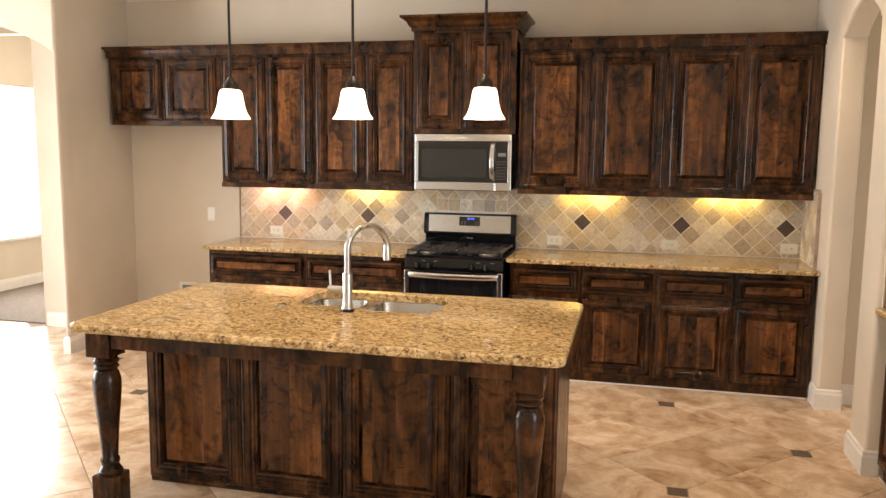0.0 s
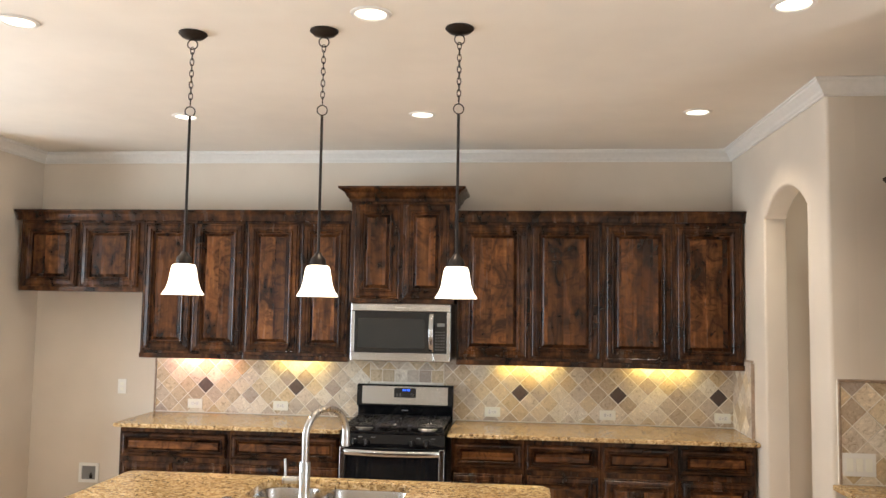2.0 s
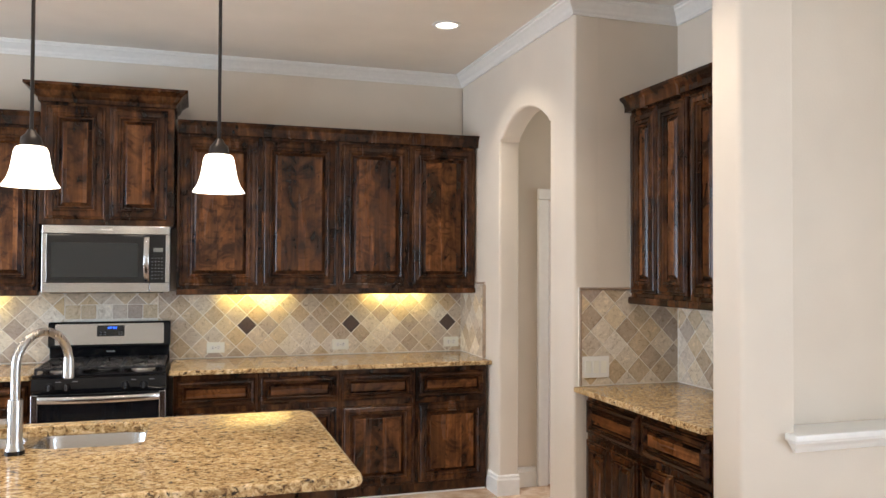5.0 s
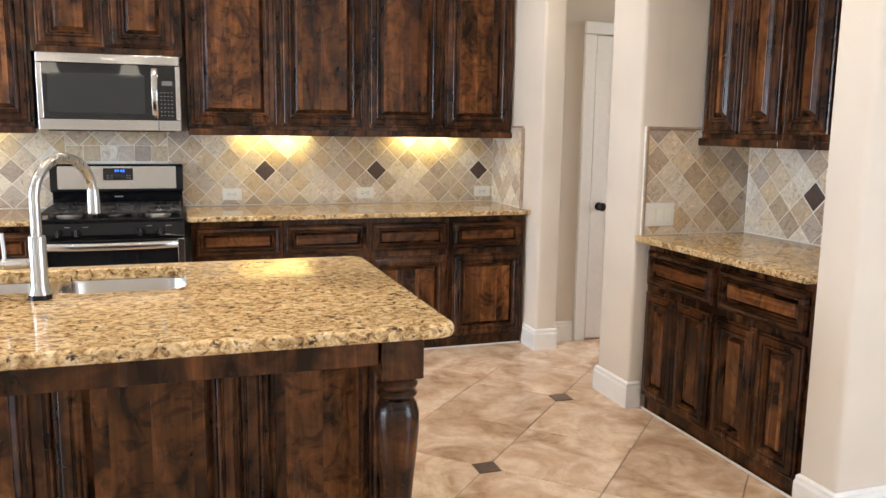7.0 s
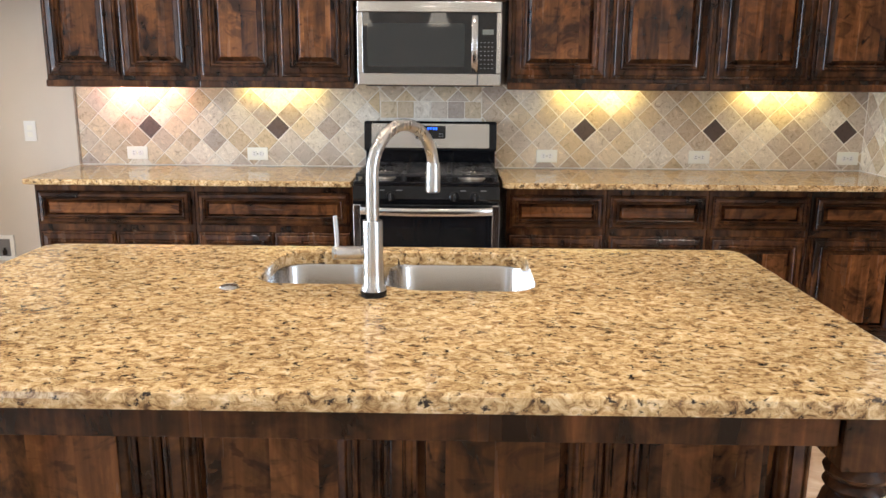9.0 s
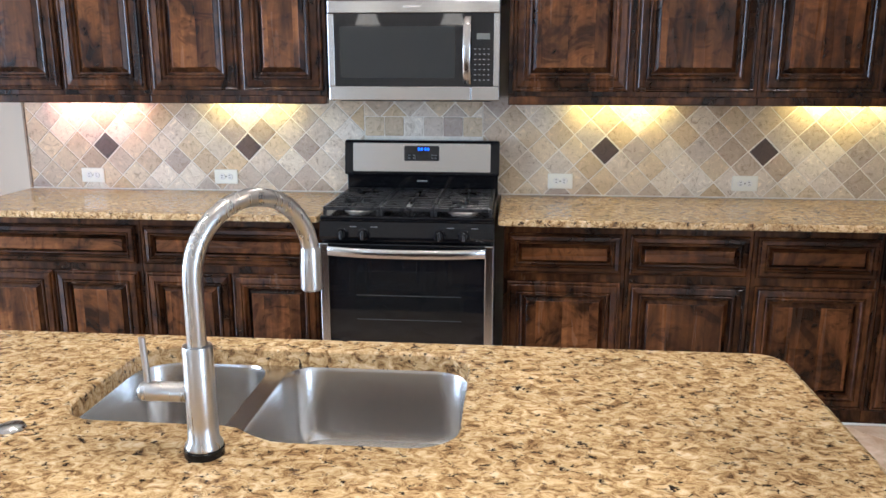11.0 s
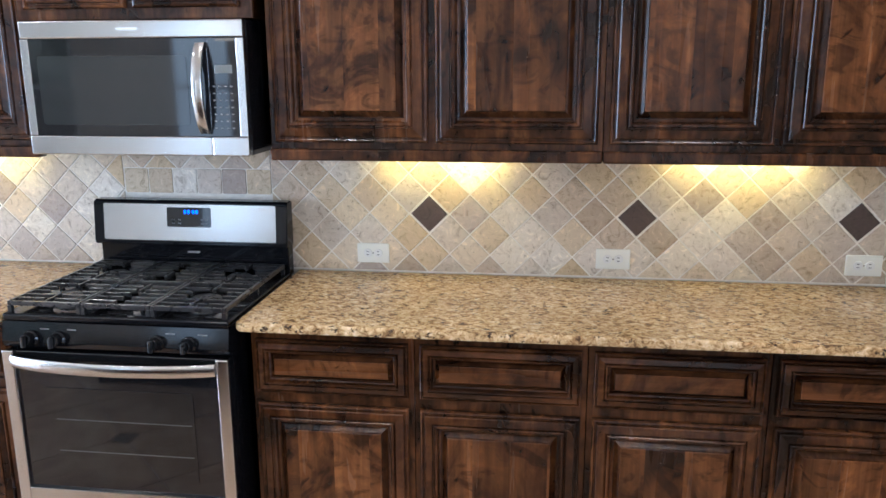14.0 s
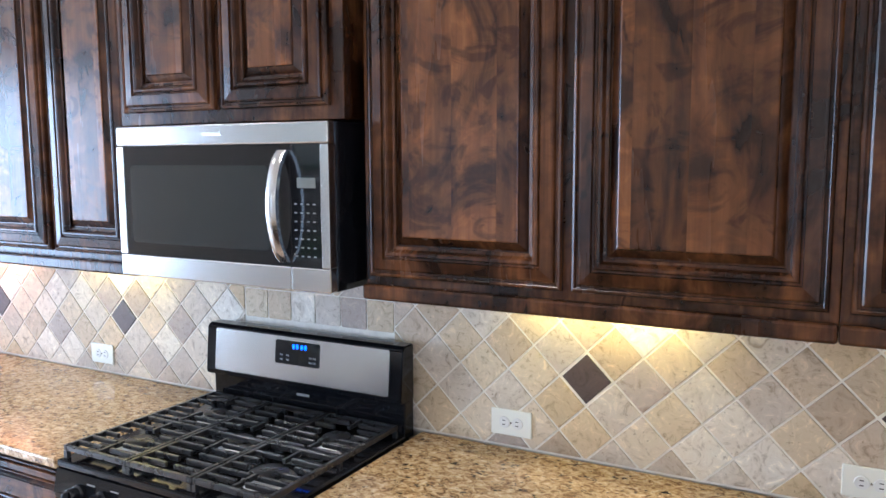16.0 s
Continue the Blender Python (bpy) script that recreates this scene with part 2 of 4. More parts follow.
BRONZE = plain("oil_rubbed_bronze", (0.022, 0.016, 0.013), 0.42, 0.6, 0.2)
ALU = plain("burner_aluminium", (0.55, 0.54, 0.52), 0.4, 1.0)
IVORY = plain("ivory_plastic", (0.84, 0.83, 0.74), 0.30)
WHITE = plain("white_plastic", (0.80, 0.79, 0.75), 0.35)
SLOT = plain("dark_slot", (0.03, 0.028, 0.025), 0.6)
SHADE = glow("lit_glass_shade", (1.0, 0.86, 0.66), 5.0)
LAMP = glow("lit_lamp", (1.0, 0.88, 0.70), 4.5)
PUCK = glow("lit_strip", (1.0, 0.80, 0.35), 2.5)
BLUE = glow("blue_digits", (0.03, 0.16, 1.0), 1.6)
LCD = plain("grey_display", (0.16, 0.17, 0.16), 0.2)
MARK = plain("grey_print", (0.20, 0.20, 0.20), 0.4)
RACK = plain("oven_rack", (0.06, 0.06, 0.058), 0.4)
LOGO = plain("logo_plate", (0.8, 0.8, 0.8), 0.25, 1.0)
CARPET = plain("grey_brown_carpet", (0.16, 0.125, 0.10), 0.95, 0, 0.3)
DOORWHITE = plain("white_door_paint", (0.76, 0.72, 0.67), 0.4, 0, 0.03)
GRASS = plain("lawn", (0.06, 0.10, 0.03), 0.9, 0, 0.4)
LEAF = plain("leaf_green", (0.05, 0.11, 0.03), 0.6, 0, 0.4)
BARK = plain("bark", (0.12, 0.09, 0.06), 0.9, 0, 0.3)
FENCE = plain("grey_fence_wood", (0.28, 0.24, 0.20), 0.8, 0, 0.25)
glass = Mat("window_glass", 0.0, 0, (1, 1, 1))
glass.b.inputs["Transmission Weight"].default_value = 1.0
glass.b.inputs["IOR"].default_value = 1.1
GLASS = glass.m

# ---- mesh helpers ----


def link(name, bm, mat, smooth=False):
    me = bpy.data.meshes.new(name)
    bmesh.ops.recalc_face_normals(bm, faces=bm.faces[:])
    bm.to_mesh(me)
    bm.free()
    me.materials.append(mat)
    if smooth:
        me.polygons.foreach_set("use_smooth", [True] * len(me.polygons))
        me.set_sharp_from_angle(angle=radians(38))
    return new(name, me)


def part(name, bm, mat, parent, label="", smooth=False, at=None):
    ob = link(name, bm, mat, smooth)
    ob.parent = parent
    if at is not None:
        ob.matrix_basis = at
    return tagged(ob, label)


def piece(name, mesh, parent, m):
    ob = new(name, mesh)
    ob.parent = parent
    ob.matrix_basis = m
    return ob


def thing(name, m, label, category, group=""):
    ob = new(name)
    ob.matrix_basis = m
    ob.empty_display_size = 0.1
    return tagged(ob, label, category, group)


def structure(name, bm, mat, label="", smooth=False):
    return tagged(link(name, bm, mat, smooth), label or name.replace("_", " "), "", "", "structure")


def box(x0, x1, y0, y1, z0, z1, bevel=0.0, bm=None, seg=2):
    own = bm is None
    bm = bmesh.new() if own else bm
    r = bmesh.ops.create_cube(bm, size=1.0)
    for v in r["verts"]:
        v.co = Vector(((x0 + x1) / 2 + v.co.x * (x1 - x0), (y0 + y1) / 2 + v.co.y * (y1 - y0), (z0 + z1) / 2 + v.co.z * (z1 - z0)))
    if bevel:
        es = {e for v in r["verts"] for e in v.link_edges}
        bmesh.ops.bevel(bm, geom=list(es), offset=bevel, segments=seg, affect="EDGES", profile=0.5)
    return bm


def lathe(profile, seg=24, bm=None, at=(0, 0, 0), axis=None):
    """Turn (radius, height) pairs round z; axis turns the result."""
    bm = bm or bmesh.new()
    m = Matrix.Translation(at) @ (axis or Matrix())
    rings = []
    for r, h in profile:
        if r < 1e-5:
            rings.append([bm.verts.new(m @ Vector((0, 0, h)))])
        else:
            rings.append([bm.verts.new(m @ Vector((r * math.cos(2 * math.pi * i / seg), r * math.sin(2 * math.pi * i / seg), h))) for i in range(seg)])
    for a, b in zip(rings, rings[1:]):
        for i in range(seg):
            j = (i + 1) % seg
            f = [a[i % len(a)], a[j % len(a)], b[j % len(b)], b[i % len(b)]]
            f = list(dict.fromkeys(f))
            if len(f) > 2:
                bm.faces.new(f)
    return bm


def tube(points, radius, seg=12, bm=None, radii=None, closed=False):
    bm = bm or bmesh.new()
    pts = [Vector(p) for p in points]
    n = len(pts)
    rings, up = [], None
    for i, p in enumerate(pts):
        d = (pts[(i + 1) % n] - pts[i - 1]) if closed else (pts[min(i + 1, n - 1)] - pts[max(i - 1, 0)])
        d.normalize()
        if up is None:
            up = d.orthogonal().normalized()
        up = (up - d * up.dot(d)).normalized()
        side = d.cross(up)
        r = radii[i] if radii else radius
        rings.append([bm.verts.new(p + r * (math.cos(2 * math.pi * k / seg) * up + math.sin(2 * math.pi * k / seg) * side)) for k in range(seg)])
    pairs = list(zip(rings, rings[1:])) + ([(rings[-1], rings[0])] if closed else [])
    for a, b in pairs:
        for k in range(seg):
            bm.faces.new((a[k], a[(k + 1) % seg], b[(k + 1) % seg], b[k]))
    if not closed:
        bm.faces.new(rings[0][::-1])
        bm.faces.new(rings[-1])
    return bm


def outline(x0, x1, y0, y1, r, seg=6):
    """A rounded rectangle, counter-clockwise; r one radius or four from lower left on."""
    rs = r if isinstance(r, tuple) else (r, r, r, r)
    pts = []
    for (cx, cy, a0), q in zip(((x0, y0, 180), (x1, y0, 270), (x1, y1, 0), (x0, y1, 90)), rs):
        ox = cx + (q if cx == x0 else -q)
        oy = cy + (q if cy == y0 else -q)
        for i in range(seg + 1):
            a = radians(a0 + 90 * i / seg)
            pts.append((ox + q * math.cos(a), oy + q * math.sin(a)))
    return pts


def loft(loops, bm=None, cap_start=True, cap_end=True, closed=False):
    bm = bm or bmesh.new()
    rings = [[bm.verts.new(p) for p in loop] for loop in loops]
    for a, b in zip(rings, rings[1:]):
        n = len(a)
        for i in range(n):
            bm.faces.new((a[i], a[(i + 1) % n], b[(i + 1) % n], b[i]))
    if cap_start:
        bm.faces.new(rings[0][::-1])
    if cap_end:
        bm.faces.new(rings[-1])
    return bm


def slab(pts, z0, z1, edge=0.01, bm=None):
    """A flat slab over a plan outline with an eased top and bottom edge."""
    cx = sum(p[0] for p in pts) / len(pts)
    cy = sum(p[1] for p in pts) / len(pts)
    w = max(abs(p[0] - cx) for p in pts)
    d = max(abs(p[1] - cy) for p in pts)

    def ins(e):
        return [(cx + (x - cx) * (w - e) / w, cy + (y - cy) * (d - e) / d) for x, y in pts]
    steps = [(edge, z0), (edge * 0.3, z0 + edge * 0.3), (0, z0 + edge), (0, z1 - edge), (edge * 0.3, z1 - edge * 0.3), (edge, z1)]
    return loft([[(x, y, z) for x, y in ins(e)] for e, z in steps], bm)


def clip(poly, x0, x1, z0, z1):
    for ax, lim, sign in ((0, x0, 1), (0, x1, -1), (1, z0, 1), (1, z1, -1)):
        out = []
        for i, p in enumerate(poly):
            q = poly[i - 1]
            pin, qin = sign * (p[ax] - lim) >= 0, sign * (q[ax] - lim) >= 0
            if pin != qin:
                t = (lim - q[ax]) / (p[ax] - q[ax])
                out.append((q[0] + t * (p[0] - q[0]), q[1] + t * (p[1] - q[1])))
            if pin:
                out.append(p)
        poly = out
        if len(poly) < 3:
            return []
    return poly


def tile_mesh(name, poly, mat, thick, ease, upright):
    """A tile over a convex outline, its face rounded off at the rim."""
    cx = sum(p[0] for p in poly) / len(poly)
    cy = sum(p[1] for p in poly) / len(poly)
    size = max(math.hypot(p[0] - cx, p[1] - cy) for p in poly)
    f = max(0.3, 1 - ease / size)

    def put(s, w):
        pts = [(cx + (x - cx) * s, cy + (y - cy) * s) for x, y in poly]
        return [(x, -w, y) if upright else (x, y, w) for x, y in pts]
    bm = loft([put(1, 0 if upright else -thick), put(1, thick - ease * 0.5 if upright else -ease * 0.4), put(f, thick if upright else 0)])
    bmesh.ops.recalc_face_normals(bm, faces=bm.faces[:])
    me = bpy.data.meshes.new(name)
    bm.to_mesh(me)
    bm.free()
    me.materials.append(mat)
    return me


# ---- structure ----
XL, XR, WEST, EAST = -3.2, 2.53, -5.86, 4.3
structure("wall_back", box(XL, XR, 0.012, 0.14, 0, CEIL), WALL, "beige painted plaster wall behind the cabinets")
structure("wall_fridge_side", box(XL - 0.14, XL, -0.78, 0.14, 0, CEIL, 0.0), WALL, "beige plaster wall beside the fridge space")


def arch_wall(name, u0, u1, a0, a1, spring, top, height, thick, m, label):
    """A wall in local x with an arched opening down to the floor, front at y=0, back at y=thick."""
    pts = [(u0, 0), (a0, 0)]
    n = 14
    hw, rise = (a1 - a0) / 2, top - spring
    for i in range(n + 1):
        a = math.pi - math.pi * i / n
        pts.append(((a0 + a1) / 2 + hw * math.cos(a), spring + rise * (1 - math.cos(a) ** 2)))
    pts += [(a1, 0), (u1, 0), (u1, height), (u0, height)]
    bm = bmesh.new()
    vs = [bm.verts.new((x, 0, z)) for x, z in pts]
    f = bm.faces.new(vs)
    ex = bmesh.ops.extrude_face_region(bm, geom=[f])
    for v in ex["geom"]:
        if isinstance(v, bmesh.types.BMVert):
            v.co.y = thick
    inner = [e for e in bm.edges if all(a0 - 1e-4 <= v.co.x <= a1 + 1e-4 and v.co.z < top + 0.01 for v in e.verts) and abs(e.verts[0].co.y - e.verts[1].co.y) < 1e-5 and e.calc_length() < 3 and not all(v.co.z < 1e-4 for v in e.verts)]
    inner += [e for e in bm.edges if all(abs(v.co.x - u1) < 1e-4 and v.co.y < 1e-4 for v in e.verts)]
    bmesh.ops.bevel(bm, geom=inner, offset=0.02, segments=3, affect="EDGES", profile=0.5)
    bmesh.ops.triangulate(bm, faces=[q for q in bm.faces if len(q.verts) > 4])
    ob = structure(name, bm, WALL, label, True)
    ob.matrix_basis = m
    return ob


arch_wall("wall_hall_arch", 0.0, 1.9145, 0.79, 1.60, 2.44, 2.60, CEIL, 0.15, pose(XR, 0, 0, 0, 0, -90), "beige plaster wall with an arched hall opening")
arch_wall("wall_room_arch", WEST, XL, -4.75, XL - 0.035, 2.44, 2.68, CEIL, 0.14, pose(0, -0.92, 0), "beige plaster wall with a wide arched opening")
# room behind the left arch
bm = box(-4.13, XL - 0.14, -0.10, 0.02, 0, CEIL)
box(WEST, -4.13, -0.10, 0.02, 2.72, CEIL, bm=bm)
box(WEST, -5.45, -0.10, 0.02, 0, 2.72, bm=bm)
structure("wall_bedroom_opening", bm, WALL, "beige wall with a doorway to a carpeted room")
structure("wall_bedroom_back", box(WEST, XL - 0.14, 2.9, 3.0, 0, CEIL), WALL)
structure("wall_bedroom_east", box(XL - 0.14, XL, 0.14, 3.0, 0, CEIL), WALL)
bm = bmesh.new()
edge = REAR
for a, b in SIDE:
    box(WEST - 0.14, WEST, edge, a, 0, CEIL, bm=bm)
    box(WEST - 0.14, WEST, a, b, 0, 0.28, bm=bm)
    box(WEST - 0.14, WEST, a, b, 2.52, CEIL, bm=bm)
    edge = b
box(WEST - 0.14, WEST, edge, 0.35, 0, CEIL, bm=bm)
box(WEST - 0.14, WEST, 2.3, 3.0, 0, CEIL, bm=bm)
box(WEST - 0.14, WEST, 0.35, 2.3, 0, 0.62, bm=bm)
box(WEST - 0.14, WEST, 0.35, 2.3, 2.4, CEIL, bm=bm)
structure("wall_west", bm, WALL)
structure("bedroom_window_sill", box(WEST - 0.02, WEST + 0.05, 0.28, 2.37, 0.58, 0.62, 0.006), TRIM, "white painted window sill")
# hall behind the right arch
structure("wall_hall_back", box(XR + 0.16, EAST, -0.63, -0.50, 0, CEIL), WALL, "beige wall of the hall")
bm = box(XR + 0.15, 3.2, -1.915, -1.80, 0, CEIL)
structure("wall_niche_back", bm, WALL, "beige wall beside the niche")
structure("wall_niche_side", box(3.2, 3.32, -3.084, -1.80, 0, CEIL), WALL)
# end wall of the niche, with a shallow recess over a white sill on its far side
bm = bmesh.new()
PX, PY0, PY1, RX = 2.575, -3.255, -3.085, 2.84
ring = [(PX, PY1), (PX, PY0 + 0.025), (PX + 0.004, PY0 + 0.012), (PX + 0.012, PY0 + 0.004), (PX + 0.025, PY0), (RX - 0.02, PY0), (RX - 0.006, PY0 + 0.006), (RX, PY0 + 0.02), (RX, PY1)]
loft([[(x, y, z) for x, y in ring] for z in (0.885, CEIL)], bm)
loft([[(x, y, z) for x, y in ring[:5] + [(EAST, PY0), (EAST, PY1)]] for z in (0, 0.8849)], bm)
structure("wall_pier", bm, WALL, "pale beige plaster wall end beside the niche", True)
bm = box(RX + 0.0005, EAST, PY1 - 0.04, PY1, 0.886, CEIL)
structure("wall_recess", bm, WALL, "beige wall with a shallow recess above a ledge")
structure("ledge_sill", box(RX - 0.055, EAST, PY0 - 0.065, PY1 - 0.041, 0.8855, 0.915, 0.007), TRIM, "white painted wooden ledge")
bm = loft([[(x0, PY0 - 0.001, z), (x0, PY0 - o, z), (EAST, PY0 - o, z), (EAST, PY0 - 0.001, z)] for x0, o, z in ((RX - 0.015, 0.012, 0.835), (RX - 0.02, 0.018, 0.842), (RX - 0.028, 0.026, 0.858), (RX - 0.042, 0.048, 0.878), (RX - 0.042, 0.048, 0.885))])
structure("ledge_apron", bm, TRIM, "white moulding under the ledge")
bm = box(EAST, EAST + 0.12, -5.5, -1.75, 0, CEIL)
box(EAST, EAST + 0.12, REAR, -7.1, 0, CEIL, bm=bm)
box(EAST, EAST + 0.12, -7.1, -5.5, 0, 0.28, bm=bm)
box(EAST, EAST + 0.12, -7.1, -5.5, 2.52, CEIL, bm=bm)
box(EAST, EAST + 0.12, -0.7, 0.14, 0, CEIL, bm=bm)
# Unseen opening at the hall's end, added for its fill lamp.
box(EAST, EAST + 0.12, -1.75, -0.7, 0, 0.5, bm=bm)
box(EAST, EAST + 0.12, -1.75, -0.7, 2.4, CEIL, bm=bm)
structure("wall_east", bm, WALL)
structure("wall_hall_end", box(XR, EAST, 0.14, 0.26, 0, CEIL), WALL)
# rear wall with windows, behind the starting point
bm = bmesh.new()
edge = WEST
for a, b in WINDOWS:
    box(edge, a, REAR - 0.14, REAR, 0, CEIL, bm=bm)
    box(a, b, REAR - 0.14, REAR, 0, 0.28, bm=bm)
    box(a, b, REAR - 0.14, REAR, 2.52, CEIL, bm=bm)
    edge = b
box(edge, EAST, REAR - 0.14, REAR, 0, CEIL, bm=bm)
structure("wall_rear", bm, WALL)
for i, (a, b) in enumerate(WINDOWS):
    w = structure(f"window_{i + 1}", box(a, b, REAR - 0.10, REAR - 0.04, 1.42, 1.48), TRIM, "white framed garden window")
    for x in (a, b - 0.05):
        part("window_frame", box(x, x + 0.05, REAR - 0.11, REAR - 0.03, 0.28, 2.52), TRIM, w)
    for z in (0.28, 2.47):
        part("window_frame", box(a + 0.05, b - 0.05, REAR - 0.11, REAR - 0.03, z, z + 0.05), TRIM, w)
    for z0, z1 in ((0.33, 1.42), (1.48, 2.47)):
        p = part("pane", box(a + 0.05, b - 0.05, REAR - 0.075, REAR - 0.069, z0, z1), GLASS, w)
        p.visible_shadow = False
for i, (a, b) in enumerate(SIDE):
    w = structure(f"window_{i + 3}", box(WEST - 0.10, WEST - 0.04, a, b, 1.42, 1.48), TRIM, "white framed side window")
    for y in (a, b - 0.05):
        part("window_frame", box(WEST - 0.11, WEST - 0.03, y, y + 0.05, 0.28, 2.52), TRIM, w)
    for z in (0.28, 2.47):
        part("window_frame", box(WEST - 0.11, WEST - 0.03, a + 0.05, b - 0.05, z, z + 0.05), TRIM, w)
    for z0, z1 in ((0.33, 1.42), (1.48, 2.47)):
        p = part("pane", box(WEST - 0.075, WEST - 0.069, a + 0.05, b - 0.05, z0, z1), GLASS, w)
        p.visible_shadow = False
# Unseen window added in the east wall round the pier's fill lamp.
w = structure("window_4", box(EAST + 0.04, EAST + 0.10, -7.1, -5.5, 1.42, 1.48), TRIM, "white framed east window")
for y in (-7.1, -5.55):
    part("window_frame", box(EAST + 0.03, EAST + 0.11, y, y + 0.05, 0.28, 2.52), TRIM, w)
for z in (0.28, 2.47):
    part("window_frame", box(EAST + 0.03, EAST + 0.11, -7.05, -5.55, z, z + 0.05), TRIM, w)
for z0, z1 in ((0.33, 1.42), (1.48, 2.47)):
    p = part("pane", box(EAST + 0.069, EAST + 0.075, -7.05, -5.55, z0, z1), GLASS, w)
    p.visible_shadow = False
structure("ceiling", box(WEST - 0.14, EAST + 0.12, REAR - 0.14, 3.0, CEIL, CEIL + 0.12), CEILING, "smooth pale beige painted ceiling")
structure("floor", box(WEST - 0.14, EAST + 0.12, REAR - 0.14, 0.14, -0.12, -0.004), FGROUT, "diagonal tan floor tiles with brown grout")
structure("carpet", box(WEST, XL - 0.14, -0.04, 2.9, -0.12, 0.008), CARPET, "grey-brown carpet in the next room")
# Glowing board added outside so that the side window looks blown out.
structure("backdrop", box(-9.0, -8.9, -3.0, 6.0, -0.3, 5.0), glow("backdrop_glow", (0.9, 0.95, 1.0), 4.0), "bright hazy distance outside the side window")
structure("ground", box(-150, 150, -200, 150, -0.6, -0.35), GRASS, "lawn outside the house")


def run(name, profile, pts, mat, label):
    """A moulding of (out, z) points swept along a plan line with mitred corners; out is to the left of the way."""
    ps = [Vector(p) for p in pts]
    loops = []
    for i, p in enumerate(ps):
        d0 = (ps[i] - ps[i - 1]).normalized() if i else None
        d1 = (ps[i + 1] - ps[i]).normalized() if i + 1 < len(ps) else None
        n0 = Vector((-d0.y, d0.x)) if d0 else None
        n1 = Vector((-d1.y, d1.x)) if d1 else None
        if d0 and d1:
            n = (n0 + n1)
            n = n / (n.dot(n1))
        else:
            n = n0 or n1
        loops.append([(p.x + n.x * o, p.y + n.y * o, z) for o, z in profile])
    return structure(name, loft(loops), mat, label)


CR = [(0, -0.09), (0.010, -0.09), (0.011, -0.079), (0.020, -0.070), (0.026, -0.057), (0.052, -0.030), (0.062, -0.023), (0.065, -0.012), (0.075, -0.010), (0.075, 0.0), (0, 0)]
CR = [(o, CEIL + z - 0.001) for o, z in CR]
run("crown_trim_kitchen", CR, [(3.2, -1.9145), (XR - 0.001, -1.9155), (XR - 0.001, 0.011), (XL + 0.001, 0.011), (XL + 0.001, -0.921), (WEST, -0.921)], TRIM, "white crown moulding")
run("crown_trim_niche", CR, [(EAST, -3.256), (2.574, -3.256), (2.574, -3.084), (3.199, -3.084), (3.199, -1.9145)], TRIM, "white crown moulding round the niche")
BB = [(0, 0.0), (0.016, 0.0), (0.016, 0.105), (0.011, 0.118), (0.011, 0.13), (0.005, 0.138), (0, 0.14)]
run("baseboard_1", BB, [(XR + 0.15, -0.79), (XR, -0.79), (XR, -0.60)], TRIM, "white baseboard")
run("baseboard_2", BB, [(2.60, -1.915), (XR, -1.915), (XR, -1.60), (XR + 0.15, -1.60)], TRIM, "white baseboard")
run("baseboard_3", BB, [(EAST, -3.256), (2.574, -3.256), (2.574, -3.084), (2.60, -3.084)], TRIM, "white baseboard along the pier")
run("baseboard_4", BB, [(-2.10, 0.012), (XL, 0.012), (XL, -0.92), (XL - 0.035, -0.92), (XL - 0.035, -0.78)], TRIM, "white baseboard in the fridge space")
run("baseboard_5", BB, [(2.88, -0.63), (XR + 0.16, -0.63)], TRIM, "white baseboard in the hall")
run("baseboard_6", BB, [(XL - 0.15, -0.10), (-4.10, -0.10)], TRIM, "white baseboard")
run("baseboard_7", BB, [(WEST, 2.9), (WEST, 0.02)], TRIM, "white baseboard under the window")
# hall door with its casing
dr = structure("door_1", box(2.97, 3.73, -0.66, -0.632, 0.012, 2.05, 0.003), DOORWHITE, "white painted panelled hall door, closed")
for z0, z1 in ((0.2, 0.95), (1.12, 1.92)):
    part("door_panel", box(3.09, 3.61, -0.668, -0.661, z0, z1, 0.004), DOORWHITE, dr)
part("door_handle", lathe([(0, 0.0), (0.028, 0.0), (0.028, 0.006), (0.011, 0.010), (0.011, 0.032), (0.026, 0.042), (0.029, 0.055), (0.02, 0.068), (0, 0.071)], 20, None, (3.03, -0.661, 0.93), Matrix.Rotation(radians(90), 4, "X")), BRONZE, dr, "dark bronze round door knob", True)
bm = box(2.885, 2.965, -0.665, -0.631, 0, 2.06, 0.006)
box(3.735, 3.815, -0.665, -0.631, 0, 2.06, 0.006, bm)
box(2.885, 3.815, -0.667, -0.631, 2.062, 2.14, 0.006, bm)
structure("door_trim", bm, TRIM, "white door casing")

# ---- cabinets ----
FRAME = [(0, 0), (0, 0.012), (0.003, 0.017), (0.008, 0.019), (0.011, 0.017), (0.012, 0.013), (0.016, 0.013), (0.018, 0.020), (0.022, 0.023), (0.047, 0.026), (0.049, 0.019), (0.053, 0.018), (0.055, 0.024), (0.058, 0.027), (0.063, 0.027), (0.067, 0.023), (0.072, 0.012), (0.079, 0.010)]
RAISED = [(0.0795, 0.004), (0.083, 0.004), (0.087, 0.007), (0.101, 0.016), (0.103, 0.0195), (0.106, 0.021), (0.109, 0.021)]


def rect(w, h, i, out):
    return [(i, -out, i), (w - i, -out, i), (w - i, -out, h - i), (i, -out, h - i)]


